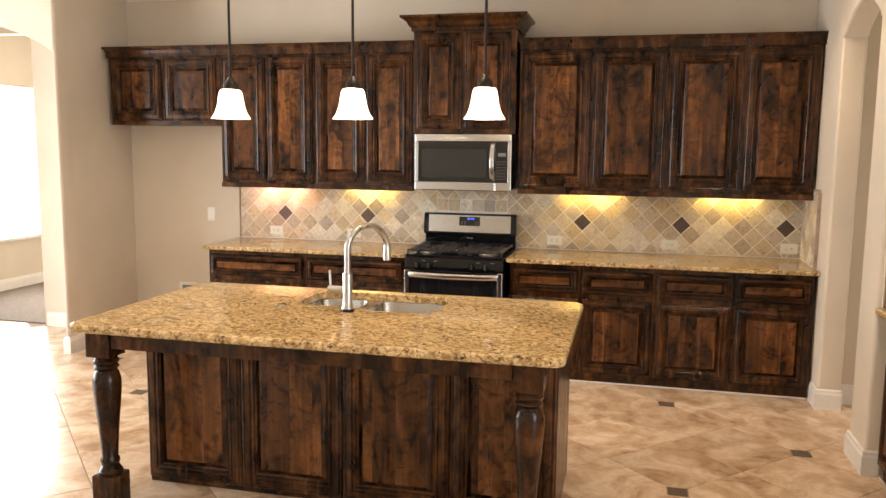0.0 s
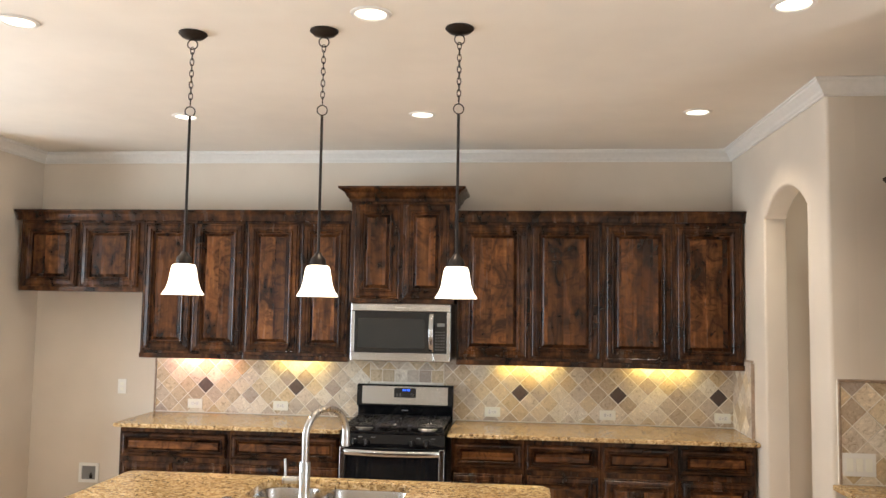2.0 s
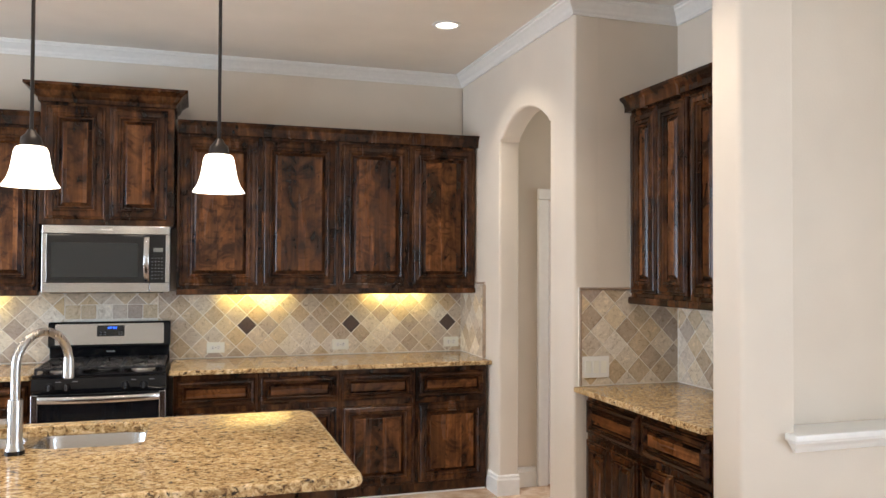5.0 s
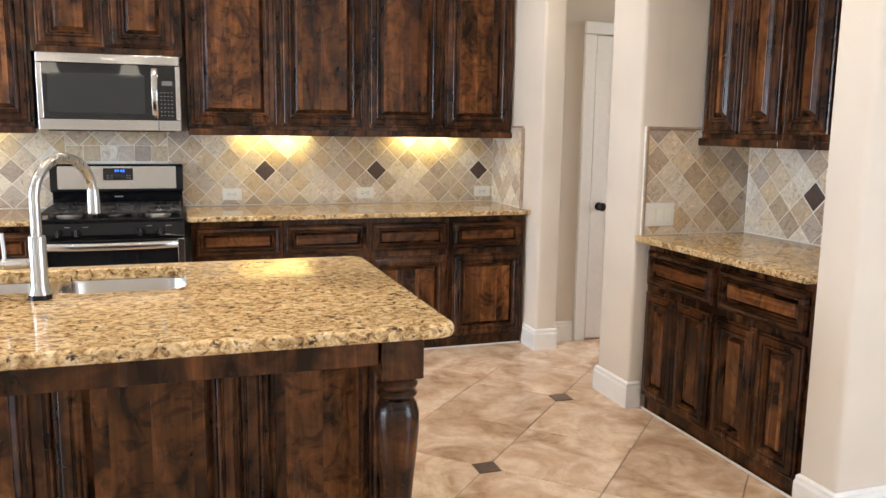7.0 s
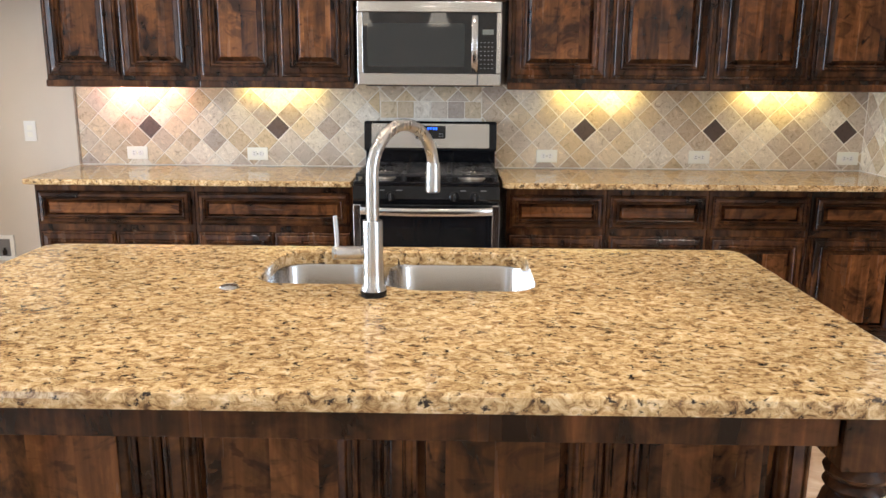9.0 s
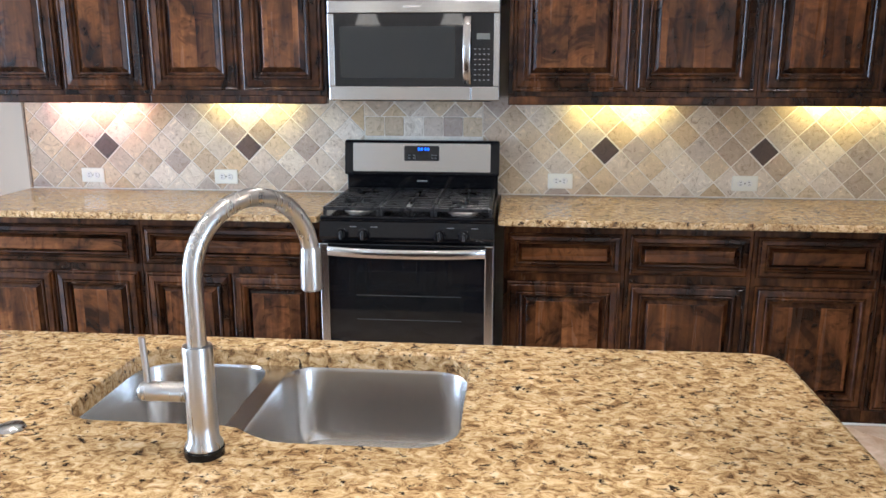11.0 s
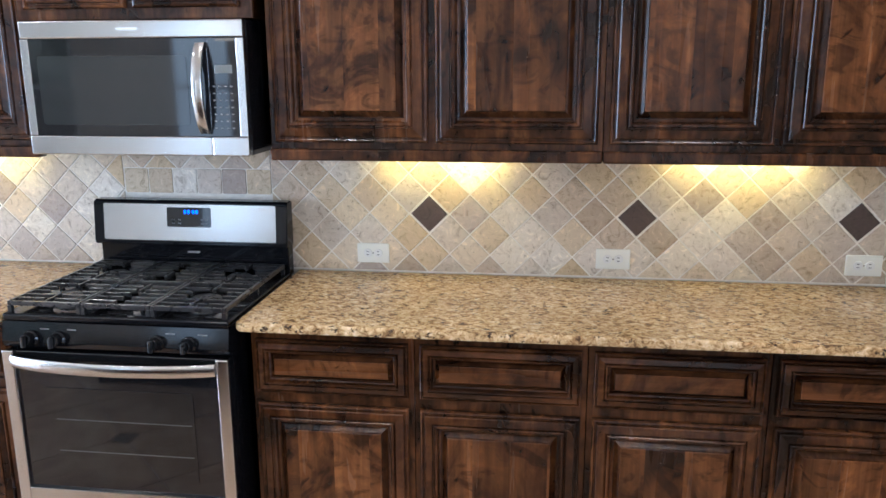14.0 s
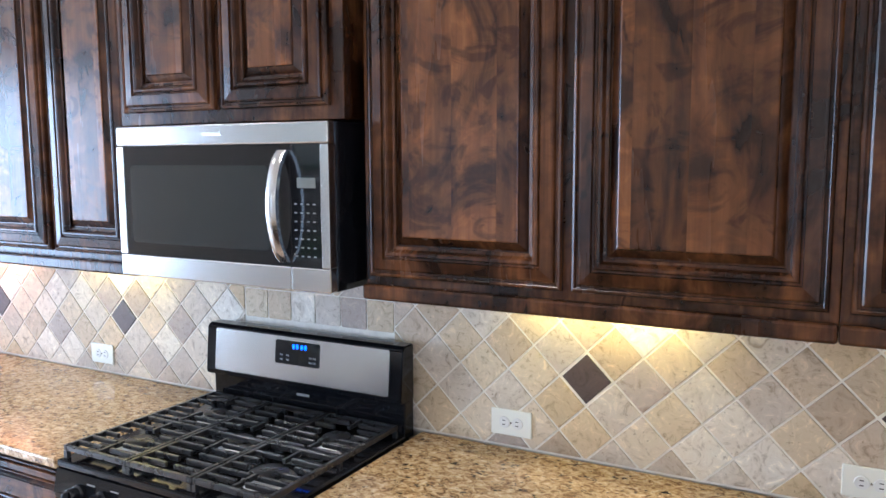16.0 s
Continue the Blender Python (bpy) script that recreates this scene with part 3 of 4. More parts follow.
def front(name, parent, x, z, w, h, y, k=1.0, label=""):
    """A raised-panel door or drawer front, hung at y on a cabinet; its panel is a piece of its own."""
    door = part(name, loft([rect(w, h, i * k, o) for i, o in FRAME], None, True, False), DRAWERWOOD if name == "drawer_front" else WOOD, parent, label, False, pose(x, y, z))
    panel = part("panel", loft([rect(w, h, i * k, o) for i, o in RAISED], None, False, True), DRAWERPANEL if name == "drawer_front" else PANEL, door)
    panel.data.materials.append(DRAWERWOOD if name == "drawer_front" else WOOD)
    for f in panel.data.polygons[:-9]:
        f.material_index = 1
    return door


def base_unit(m, w, doors, label, group, depth=0.60, top=0.8835):
    c = thing("base_cabinet", m, label, "cabinet", group)
    part("body", box(0.001, w - 0.001, -depth, 0.0, 0.075, top, 0.002), WOOD, c)
    part("toe_kick", box(0.001, w - 0.001, -depth + 0.02, -0.1, 0.0, 0.074), WOOD, c)
    front("drawer_front", c, 0.018, 0.668, w - 0.036, 0.178, -depth - 0.0005, 0.6)
    dw = (w - 0.036 - 0.008 * (doors - 1)) / doors
    for i in range(doors):
        front("door", c, 0.018 + i * (dw + 0.008), 0.086, dw, 0.546, -depth - 0.0005, 0.85)
    return c


def cornice(w, depth, z0, z1, out, e0, e1):
    """Crown of a wall cabinet: front and both ends."""
    h = z1 - z0
    prof = [(0, 0), (0.012, 0), (0.012, 0.2), (out * 0.35, 0.34), (out * 0.5, 0.6), (out * 0.85, 0.8), (out, 0.84), (out, 1.0), (0, 1.0)]
    loops = []
    for o, t in prof:
        loops.append([(-o * e0, 0, z0 + t * h), (-o * e0, -depth - o, z0 + t * h), (w + o * e1, -depth - o, z0 + t * h), (w + o * e1, 0, z0 + t * h)])
    return loft(loops)


def wall_unit(m, w, height, splits, label, group, depth=0.33, crown=0.085, out=0.035, rail=True, e0=True, e1=True):
    """A wall cabinet standing from local z=0; splits: the x at which doors begin and end."""
    c = thing("wall_cabinet", m, label, "cabinet", group)
    part("body", box(0, w, -depth, 0, 0.02 if rail else 0, height - crown, 0.002), WOOD, c)
    part("cornice", cornice(w, depth + 0.024, height - crown, height, out, e0, e1), WOOD, c)
    if rail:
        part("light_rail", box(-0.004 * e0, w + 0.004 * e1, -depth - 0.022, -depth + 0.03, -0.005, 0.034, 0.007), WOOD, c)
    lo = 0.055 if rail else 0.035
    for a, b in splits:
        front("door", c, a, lo, b - a, height - crown - lo - 0.018, -depth - 0.0005)
    return c


RUN = "base cabinets along the back wall"
WRUN = "wall cabinets along the back wall"
for a, b in ((0.400, 0.925), (0.925, 1.456), (1.456, 1.987), (1.987, 2.512)):
    base_unit(pose(a, 0, 0), b - a, 1, "dark-stained knotty alder base cabinet with drawer and one door", RUN)
for a, b in ((-2.09, -1.242), (-1.242, -0.405)):
    base_unit(pose(a, 0, 0), b - a, 2, "dark-stained knotty alder base cabinet, wide drawer above two doors", RUN)
WL = "dark-stained knotty alder wall cabinet with two raised panel doors"
wall_unit(pose(0.406, 0, 1.382), 1.085, 1.16, [(0.018, 0.530), (0.552, 1.068)], WL, WRUN, e0=False, e1=False)
wall_unit(pose(1.492, 0, 1.382), 1.025, 1.16, [(0.018, 0.514), (0.534, 1.008)], WL, WRUN, e0=False)
wall_unit(pose(-2.10, 0, 1.382), 0.838, 1.16, [(0.016, 0.406), (0.424, 0.822)], WL, WRUN, e0=False, e1=False)
wall_unit(pose(-1.26, 0, 1.382), 0.838, 1.16, [(0.016, 0.428), (0.448, 0.822)], WL, WRUN, e0=False, e1=False)
wall_unit(pose(-3.145, 0, 1.89), 1.043, 0.652, [(0.022, 0.496), (0.520, 1.005)], "short dark-stained alder cabinet above the fridge space", WRUN, rail=False, e1=False)
wall_unit(pose(-0.415, 0, 1.83), 0.80, 0.885, [(0.030, 0.382), (0.408, 0.760)], "tall dark-stained alder cabinet with heavy cornice above the microwave", WRUN, 0.385, 0.11, 0.085, False)
# niche units face the kitchen
NT = pose(3.186, -1.942, 0, 0, 0, -90)
for i in range(2):
    base_unit(NT @ pose(i * 0.558, 0, 0), 0.558, 2, "dark-stained alder niche cabinet with drawer and paired doors", "niche base cabinets", 0.585)
    wall_unit(NT @ pose(i * 0.566, 0, 1.375), 0.566, 1.16, [(0.015, 0.275), (0.288, 0.551)], "dark-stained alder wall cabinet in the niche", "niche wall cabinets", 0.31, e0=i == 0, e1=False)
structure("niche_filler", box(2.60, 3.19, -3.083, -3.063, 0, 0.8835), WOOD, "dark-stained filler board beside the niche cabinets")

structure("caulk_line_1", box(2.598, 2.606, -3.06, -1.945, 0.0, 0.010, 0.002), TRIM, "white sealant line under the niche cabinets")
structure("caulk_line_2", box(0.41, 2.51, -0.590, -0.582, 0.0, 0.010, 0.002), TRIM, "white sealant line under the base cabinets")

# ---- worktops ----


def counter(name, pts, label, z0=0.884, z1=0.914):
    return tagged(link(name, slab(pts, z0, z1, 0.007), GRANITE), label, "worktop")


counter("worktop", outline(0.374, 2.526, -0.672, -0.002, (0.03, 0.004, 0.002, 0.002)), "polished gold granite worktop on base cabinets")
counter("worktop", outline(-2.125, -0.402, -0.672, -0.002, (0.03, 0.01, 0.002, 0.002)), "polished gold granite worktop beside the cooker")
counter("worktop", outline(2.525, 3.196, -3.083, -1.922, 0.004), "polished gold granite worktop in the niche")

# ---- island ----
IX0, IX1, IY0, IY1 = -1.185, 1.045, -3.415, -2.215
island = thing("kitchen_island", pose(0, -2.6, 0), "dark-stained alder kitchen island with panelled back and turned legs", "island")
oy = 2.6
part("body", box(-1.085, 0.985, -2.95 + oy, -2.27 + oy, 0.0, 0.69, 0.003), WOOD, island)
part("body_rim", box(-1.085, 0.985, -2.95 + oy, -2.79 + oy, 0.691, 0.874, 0.002), WOOD, island)
part("end_panel", box(0.60, 0.985, -2.779 + oy, -2.27 + oy, 0.691, 0.874, 0.002), WOOD, island)
part("end_panel", box(-1.085, -0.65, -2.779 + oy, -2.27 + oy, 0.691, 0.874, 0.002), WOOD, island)
part("front_rail", box(-0.649, 0.599, -2.282 + oy, -2.27 + oy, 0.691, 0.874, 0.002), WOOD, island)
for a, b in ((-1.08, -0.562), (-0.558, -0.035), (-0.031, 0.492), (0.496, 0.98)):
    front("back_panel", island, a, 0.03, b - a, 0.82, -2.9505 + oy)
for x in (-1.08, -0.565, -0.05, 0.465):
    d = front("door", island, -x, 0.09, 0.50, 0.58, 0.0)
    d.matrix_basis = pose(x + 0.505, -2.2695 + oy, 0.09, 0, 0, 180)
for x0, x1, y0, y1 in ((-0.99, 0.835, -3.355, -3.315), (-1.095, -1.065, -3.24, -2.952), (0.925, 0.955, -3.24, -2.952)):
    part("apron", box(x0, x1, y0 + oy, y1 + oy, 0.80, 0.875, 0.003), WOOD, island)


def turned_leg(parent, x, y):
    s = 0.06
    leg = part("leg", box(x - s, x + s, y - s, y + s, 0.755, 0.875, 0.003), WOOD, parent, "turned wooden post leg")
    prof = [(0.0, 0.19), (0.052, 0.19), (0.056, 0.205), (0.045, 0.222), (0.038, 0.235), (0.043, 0.248), (0.043, 0.262), (0.036, 0.275), (0.040, 0.34), (0.047, 0.43), (0.056, 0.52), (0.063, 0.60), (0.063, 0.645), (0.055, 0.675), (0.046, 0.688), (0.052, 0.694), (0.057, 0.702), (0.052, 0.711), (0.047, 0.716), (0.055, 0.722), (0.059, 0.732), (0.052, 0.742), (0.046, 0.752), (0.0, 0.754)]
    part("turning", lathe(prof, 32, None, (x, y, 0)), WOOD, leg, "", True)
    part("foot_block", box(x - s, x + s, y - s, y + s, 0.0, 0.19, 0.006), WOOD, leg)


turned_leg(island, -1.055, -3.305 + oy)
turned_leg(island, 0.900, -3.305 + oy)

# island top with a cut-out for the sink
SX0, SX1, SY0, SY1 = -0.398, 0.350, -2.742, -2.300
outer = outline(IX0, IX1, IY0, IY1, 0.055, 6)
inner = outline(SX0, SX1, SY0, SY1, 0.085, 6)
inner = [(x, y + 0.055) for x, y in inner[:7]] + [(-0.075, SY0 + 0.055), (-0.045, SY0 + 0.047), (-0.01, SY0 + 0.022), (0.03, SY0 + 0.003), (0.06, SY0)] + inner[7:]
bm = bmesh.new()


def shrink(pts, e):
    cx, cy = (max(p[0] for p in pts) + min(p[0] for p in pts)) / 2, (max(p[1] for p in pts) + min(p[1] for p in pts)) / 2
    w, d = max(p[0] for p in pts) - cx, max(p[1] for p in pts) - cy
    return [(cx + (x - cx) * (w - e) / w, cy + (y - cy) * (d - e) / d) for x, y in pts]


rim_o, rim_i = [], []
for e, z in ((0.014, 0.876), (0.004, 0.880), (0, 0.890), (0, 0.900), (0.004, 0.911), (0.014, 0.916)):
    rim_o.append([bm.verts.new((x, y, z)) for x, y in shrink(outer, e)])
for e, z in ((0, 0.876), (0, 0.912), (-0.004, 0.916)):
    rim_i.append([bm.verts.new((x, y, z)) for x, y in shrink(inner, e)])
for rims in (rim_o, rim_i):
    for a, b in zip(rims, rims[1:]):
        for i in range(len(a)):
            bm.faces.new((a[i], a[(i + 1) % len(a)], b[(i + 1) % len(b)], b[i]))
for k in (0, -1):
    es = []
    for ring in (rim_o[k], rim_i[k]):
        for i in range(len(ring)):
            e = bm.edges.get((ring[i], ring[(i + 1) % len(ring)]))
            es.append(e)
    bmesh.ops.triangle_fill(bm, edges=es, use_beauty=True)
tagged(link("island_worktop", bm, GRANITE), "polished gold granite island top with sink cut-out", "worktop")

# sink
sink = thing("sink", pose(-0.02, -2.545, 0.70), "double-bowl brushed steel undermount sink in the island", "sink")


def bowl(x0, x1, y0, y1):
    loops = []
    for e, z, r in ((0.0, 0.1755, 0.08), (0.004, 0.165, 0.08), (0.010, 0.03, 0.075), (0.022, 0.006, 0.07), (0.05, -0.004, 0.06)):
        loops.append([(x, y, z) for x, y in outline(x0 + e, x1 - e, y0 + e, y1 - e, r, 6)])
    return loft(loops, None, False, True)


BOWLS = ((-0.388, -0.082, -0.152), (-0.040, 0.376, -0.207))
for x0, x1, y0 in BOWLS:
    b = part("bowl", bowl(x0, x1, y0, 0.254), SINKSTEEL, sink, "", True)
    part("drain", lathe([(0.044, -0.001), (0.046, 0.002), (0.038, 0.003), (0.03, -0.001), (0, -0.001)], 24, None, ((x0 + x1) / 2, 0.05, -0.002)), STEEL, b, "round drain", True)
rim = bmesh.new()
es = []
for loop in [outline(-0.41, 0.39, -0.238, 0.262, 0.06, 6)] + [outline(a, b, c, 0.254, 0.08, 6) for a, b, c in BOWLS]:
    vs = [rim.verts.new((x, y, 0.1755)) for x, y in loop]
    es += [rim.edges.new((vs[i], vs[(i + 1) % len(vs)])) for i in range(len(vs))]
bmesh.ops.triangle_fill(rim, edges=es, use_beauty=True)
rim.faces.ensure_lookup_table()
bmesh.ops.solidify(rim, geom=rim.faces[:], thickness=0.0015)
part("rim", rim, SINKSTEEL, sink)

# faucet
faucet = thing("faucet", pose(-0.066, -2.795, 0.9165), "brushed nickel gooseneck pull-down tap with side lever", "tap")
part("base_ring", lathe([(0, 0), (0.033, 0), (0.033, 0.012), (0.030, 0.014), (0, 0.014)], 28), BLACK, faucet, "black rubber base ring", True)
part("body", lathe([(0, 0.0145), (0.031, 0.0145), (0.031, 0.02), (0.0255, 0.028), (0.0245, 0.06), (0.0245, 0.185), (0.023, 0.19), (0, 0.19)], 28), NICKEL, faucet, "", True)
ux, uy = 0.60, 0.80
pts = [(0, 0, 0.19), (0, 0, 0.24), (0, 0, 0.27), (0, 0, 0.298)]
R = 0.118
for i in range(1, 17):
    a = math.pi * i / 17
    s = R - R * math.cos(a)
    pts.append((ux * s, uy * s, 0.298 + R * math.sin(a)))
pts.append((ux * 2 * R, uy * 2 * R, 0.295))
part("spout", tube(pts, 0.0155, 16), NICKEL, faucet, "", True)
part("spray_head", lathe([(0, 0.0), (0.016, 0.0), (0.0195, 0.004), (0.0195, 0.04), (0.0175, 0.075), (0.0165, 0.08), (0, 0.08)], 20, None, (ux * 2 * R, uy * 2 * R, 0.232)), NICKEL, faucet, "", True)
part("valve", lathe([(0, 0.0), (0.0165, 0.0), (0.0165, 0.075), (0.014, 0.08), (0, 0.08)], 20, None, (-0.02, 0, 0.108), Matrix.Rotation(radians(-90), 4, "Y")), NICKEL, faucet, "", True)
part("lever", tube([(-0.088, 0, 0.108), (-0.089, 0, 0.15), (-0.092, 0, 0.20)], 0.0055, 10), NICKEL, faucet, "", True)
cover = link("hole_cover", lathe([(0.0, 0.008), (0.012, 0.0075), (0.022, 0.005), (0.025, 0.0), (0, 0)], 24, None, (-0.445, -2.735, 0.9165)), STEEL, True)
tagged(cover, "small round steel tap-hole cover on the granite", "hole cover")

# ---- cooker ----
rng = thing("gas_range", pose(-0.016, -0.02, 0), "black and stainless freestanding gas range between the worktops", "cooker")
hw = 0.377
part("body", box(-hw + 0.004, hw - 0.004, -0.625, -0.01, 0.05, 0.895, 0.003), BLACK, rng)
bm = box(-hw, hw, -0.655, -0.03, 0.896, 0.918, 0.006)
part("cooktop", bm, BLACK, rng)
bm = loft([[(x, -0.626, 0.808), (x, -0.662, 0.812), (x, -0.668, 0.83), (x, -0.655, 0.894), (x, -0.626, 0.894)] for x in (-hw, hw)])
part("control_panel", bm, BLACK, rng)
for x in (-0.276, -0.184, 0.144, 0.249):
    kn = part("knob", lathe([(0, 0.0), (0.026, 0.0), (0.026, 0.008), (0.021, 0.012), (0.020, 0.034), (0.017, 0.038), (0, 0.038)], 20, None, (x, -0.664, 0.842), Matrix.Rotation(radians(82), 4, "X")), BLACK, rng, "", True)
    part("grip", box(x - 0.005, x + 0.005, -0.716, -0.690, 0.827, 0.862, 0.003), IRON, kn)
    part("marking", box(x + 0.03, x + 0.06, -0.6615, -0.6595, 0.872, 0.875), MARK, rng)
# backguard
bg = part("backguard", box(-hw, hw, -0.055, -0.005, 0.905, 1.019, 0.004), BLACK, rng)
bm = loft([[(x, -0.012, 1.020), (x, -0.082, 1.020), (x, -0.088, 1.03), (x, -0.074, 1.178), (x, -0.064, 1.19), (x, -0.012, 1.19)] for x in (-hw - 0.006, hw + 0.006)])
bmesh.ops.bevel(bm, geom=bm.edges[:], offset=0.004, segments=2, affect="EDGES")
part("bezel", bm, BLACK, bg)


def on_slope(x0, x1, z0, z1, out):
    def y(z):
        return -0.088 + (z - 1.03) / 0.148 * 0.014 - out
    o = outline(x0, x1, z0, z1, 0.006, 3)
    return loft([[(x, y(z) + 0.004, z) for x, z in o], [(x, y(z), z) for x, z in o]])


part("steel_panel", on_slope(-0.340, 0.340, 1.040, 1.177, 0.002), STEEL, bg)
disp = part("display", on_slope(-0.085, 0.088, 1.092, 1.166, 0.004), BLACKGLASS, bg, "black oven display")
for i, x in enumerate((-0.012, 0.002, 0.020, 0.034)):
    part("digit", on_slope(x - 0.005, x + 0.005, 1.142, 1.158, 0.005), BLUE, disp, "blue lit clock digit")
for x in (-0.06, -0.035, 0.055, 0.07):
    for z in (1.106, 1.120):
        part("key", on_slope(x - 0.005, x + 0.005, z - 0.002, z + 0.002, 0.005), MARK, disp)
part("badge", box(-0.025, 0.025, -0.0575, -0.0555, 0.985, 0.993, 0.0005), MARK, bg)
# burners and grates
for x, y, r in ((-0.235, -0.49, 0.05), (0.235, -0.49, 0.055), (-0.235, -0.20, 0.04), (0.235, -0.20, 0.045), (0.0, -0.345, 0.042)):
    bn = part("burner", lathe([(0, 0), (r + 0.018, 0), (r + 0.012, 0.008), (r, 0.010), (r, 0.016), (0, 0.016)], 24, None, (x, y, 0.9185)), ALU, rng, "aluminium burner ring", True)
    part("burner_cap", lathe([(0, 0.0165), (r - 0.004, 0.0165), (r - 0.003, 0.022), (r - 0.010, 0.026), (0, 0.027)], 24, None, (x, y, 0.9185)), IRON, bn, "", True)


def grate(x0, x1):
    """Frame bars with short fingers that point in from both sides and leave the burners free."""
    bm = bmesh.new()
    y0, y1, z0, z1, t = -0.64, -0.075, 0.940, 0.956, 0.0065
    mid = (x0 + x1) / 2
    side = abs(mid) > 0.05
    for x in (x0 + t, x1 - t):
        box(x - t, x + t, y0, y1, z0, z1, 0.002, bm, 1)
    for y in (y0 + t, (y0 + y1) / 2, y1 - t):
        box(x0 + 2 * t, x1 - 2 * t, y - t, y + t, z0, z1, 0.002, bm, 1)
    for n in range(13):
        y = y0 + 0.0435 * n
        if n in (0, 6, 13) or y > y1 - 0.03:
            continue
        d = min(abs(y - c) for c in ((-0.49, -0.20) if side else (-0.345,)))
        gap = 0.058 if d < 0.025 else (0.040 if d < 0.06 else 0.014)
        for a, b in ((x0 + 2 * t, mid - gap), (mid + gap, x1 - 2 * t)):
            box(a, b, y - 0.0055, y + 0.0055, z0 + 0.003, z1 + 0.001, 0.002, bm, 1)
    for c in ((-0.49, -0.20) if side else (-0.345,)):
        for a, b in ((c - 0.135, c - 0.05), (c + 0.05, c + 0.118)):
            box(mid - 0.0055, mid + 0.0055, a, b, z0 + 0.004, z1 + 0.0005, 0.0015, bm, 1)
    for x in (x0 + t, x1 - t):
        for y in (y0 + t, (y0 + y1) / 2, y1 - t):
            box(x - t, x + t, y - t, y + t, 0.919, z0 - 0.0005, 0, bm)
    return bm


for a, b in ((-0.365, -0.118), (-0.115, 0.115), (0.118, 0.365)):
    part("grate", grate(a, b), IRON, rng, "black cast-iron grate")
# oven door
od = part("oven_door", box(-hw + 0.002, hw - 0.002, -0.668, -0.627, 0.255, 0.800, 0.004), BLACKGLASS, rng, "oven door with dark window")
st = bmesh.new()
box(-hw, -0.338, -0.680, -0.669, 0.252, 0.802, 0.004, st)
box(0.338, hw, -0.680, -0.669, 0.252, 0.802, 0.004, st)
box(-0.3378, 0.3378, -0.680, -0.669, 0.252, 0.325, 0.002, st)
part("door_frame", st, STEEL, od, "brushed steel door frame")
part("window", box(-0.25, 0.25, -0.6705, -0.6685, 0.375, 0.68, 0.0005), OVENGLASS, od)
for z in (0.46, 0.57):
    part("rack_line", box(-0.22, 0.24, -0.6712, -0.6706, z, z + 0.003), RACK, od)
loops = []
for i in range(21):
    u = i / 20
    x = -0.339 + 0.678 * u
    y = -0.684 - 0.045 * (1 - (2 * u - 1) ** 2) ** 0.8
    loops.append([(x, y + 0.008, 0.752), (x, y - 0.006, 0.752), (x, y - 0.011, 0.760), (x, y - 0.011, 0.784), (x, y - 0.006, 0.791), (x, y + 0.008, 0.791)])
part("handle", loft(loops), STEEL, od, "curved steel bar handle", True)
dw = part("storage_drawer", box(-hw + 0.002, hw - 0.002, -0.672, -0.627, 0.085, 0.244, 0.005), STEEL, rng)
part("grip_slot", box(-0.10, 0.10, -0.6745, -0.6725, 0.205, 0.225, 0.0008), SLOT, dw)
part("plinth", box(-hw + 0.01, hw - 0.01, -0.60, -0.02, 0.0, 0.049), BLACK, rng)

# ---- microwave ----
mw = thing("microwave", pose(-0.012, 0, 1.398), "stainless over-the-range microwave under a cabinet", "microwave")
part("body", box(-0.378, 0.378, -0.398, -0.005, 0.0, 0.428, 0.003), BLACK, mw)
part("top_vent", box(-0.378, 0.378, -0.43, -0.399, 0.372, 0.428, 0.005), STEEL, mw)
st = bmesh.new()
box(-0.378, 0.254, -0.43, -0.399, 0.0, 0.062, 0.004, st)
box(-0.378, -0.350, -0.43, -0.399, 0.0625, 0.3715, 0.002, st)
part("door_frame", st, STEEL, mw, "brushed steel door frame")
st = bmesh.new()
box(0.2555, 0.378, -0.43, -0.399, 0.0, 0.062, 0.004, st)
box(0.352, 0.378, -0.43, -0.399, 0.0625, 0.3715, 0.002, st)
part("panel_frame", st, STEEL, mw, "brushed steel edge")
dg = part("door", box(-0.3495, 0.2545, -0.427, -0.399, 0.0625, 0.3715, 0.001), BLACKGLASS, mw, "black glass microwave door")
part("screen", loft([[(x, -0.4272 - o, z) for x, z in outline(-0.325, 0.185, 0.098, 0.318, 0.012, 4)] for o in (0.0, 0.0010)]), MWGLASS, dg)
cp = part("control_panel", box(0.2555, 0.3515, -0.427, -0.399, 0.0625, 0.3715, 0.001), BLACKGLASS, mw)
part("display", box(0.278, 0.336, -0.4285, -0.4272, 0.262, 0.288, 0.0004), LCD, cp, "grey display")
for r in range(7):
    for c in range(4):
        part("key", box(0.268 + c * 0.0195, 0.276 + c * 0.0195, -0.4282, -0.4272, 0.088 + r * 0.022, 0.0915 + r * 0.022), MARK, cp)
part("logo", box(-0.04, 0.03, -0.4315, -0.4302, 0.396, 0.406, 0.0004), LOGO, mw)
loops = []
for i in range(15):
    u = i / 14
    z = 0.072 + 0.285 * u
    y = -0.430 - 0.046 * (1 - (2 * u - 1) ** 2) ** 0.75
    loops.append([(0.222, y + 0.004, z), (0.222, y - 0.008, z), (0.227, y - 0.011, z), (0.249, y - 0.011, z), (0.254, y - 0.008, z), (0.254, y + 0.004, z)])
part("handle", loft(loops), STEEL, mw, "bowed steel handle", True)
part("vent_base", box(-0.34, 0.34, -0.37, -0.06, -0.006, -0.0005), IRON, mw)

# ---- lamps ----
PG = "pendants above the island"


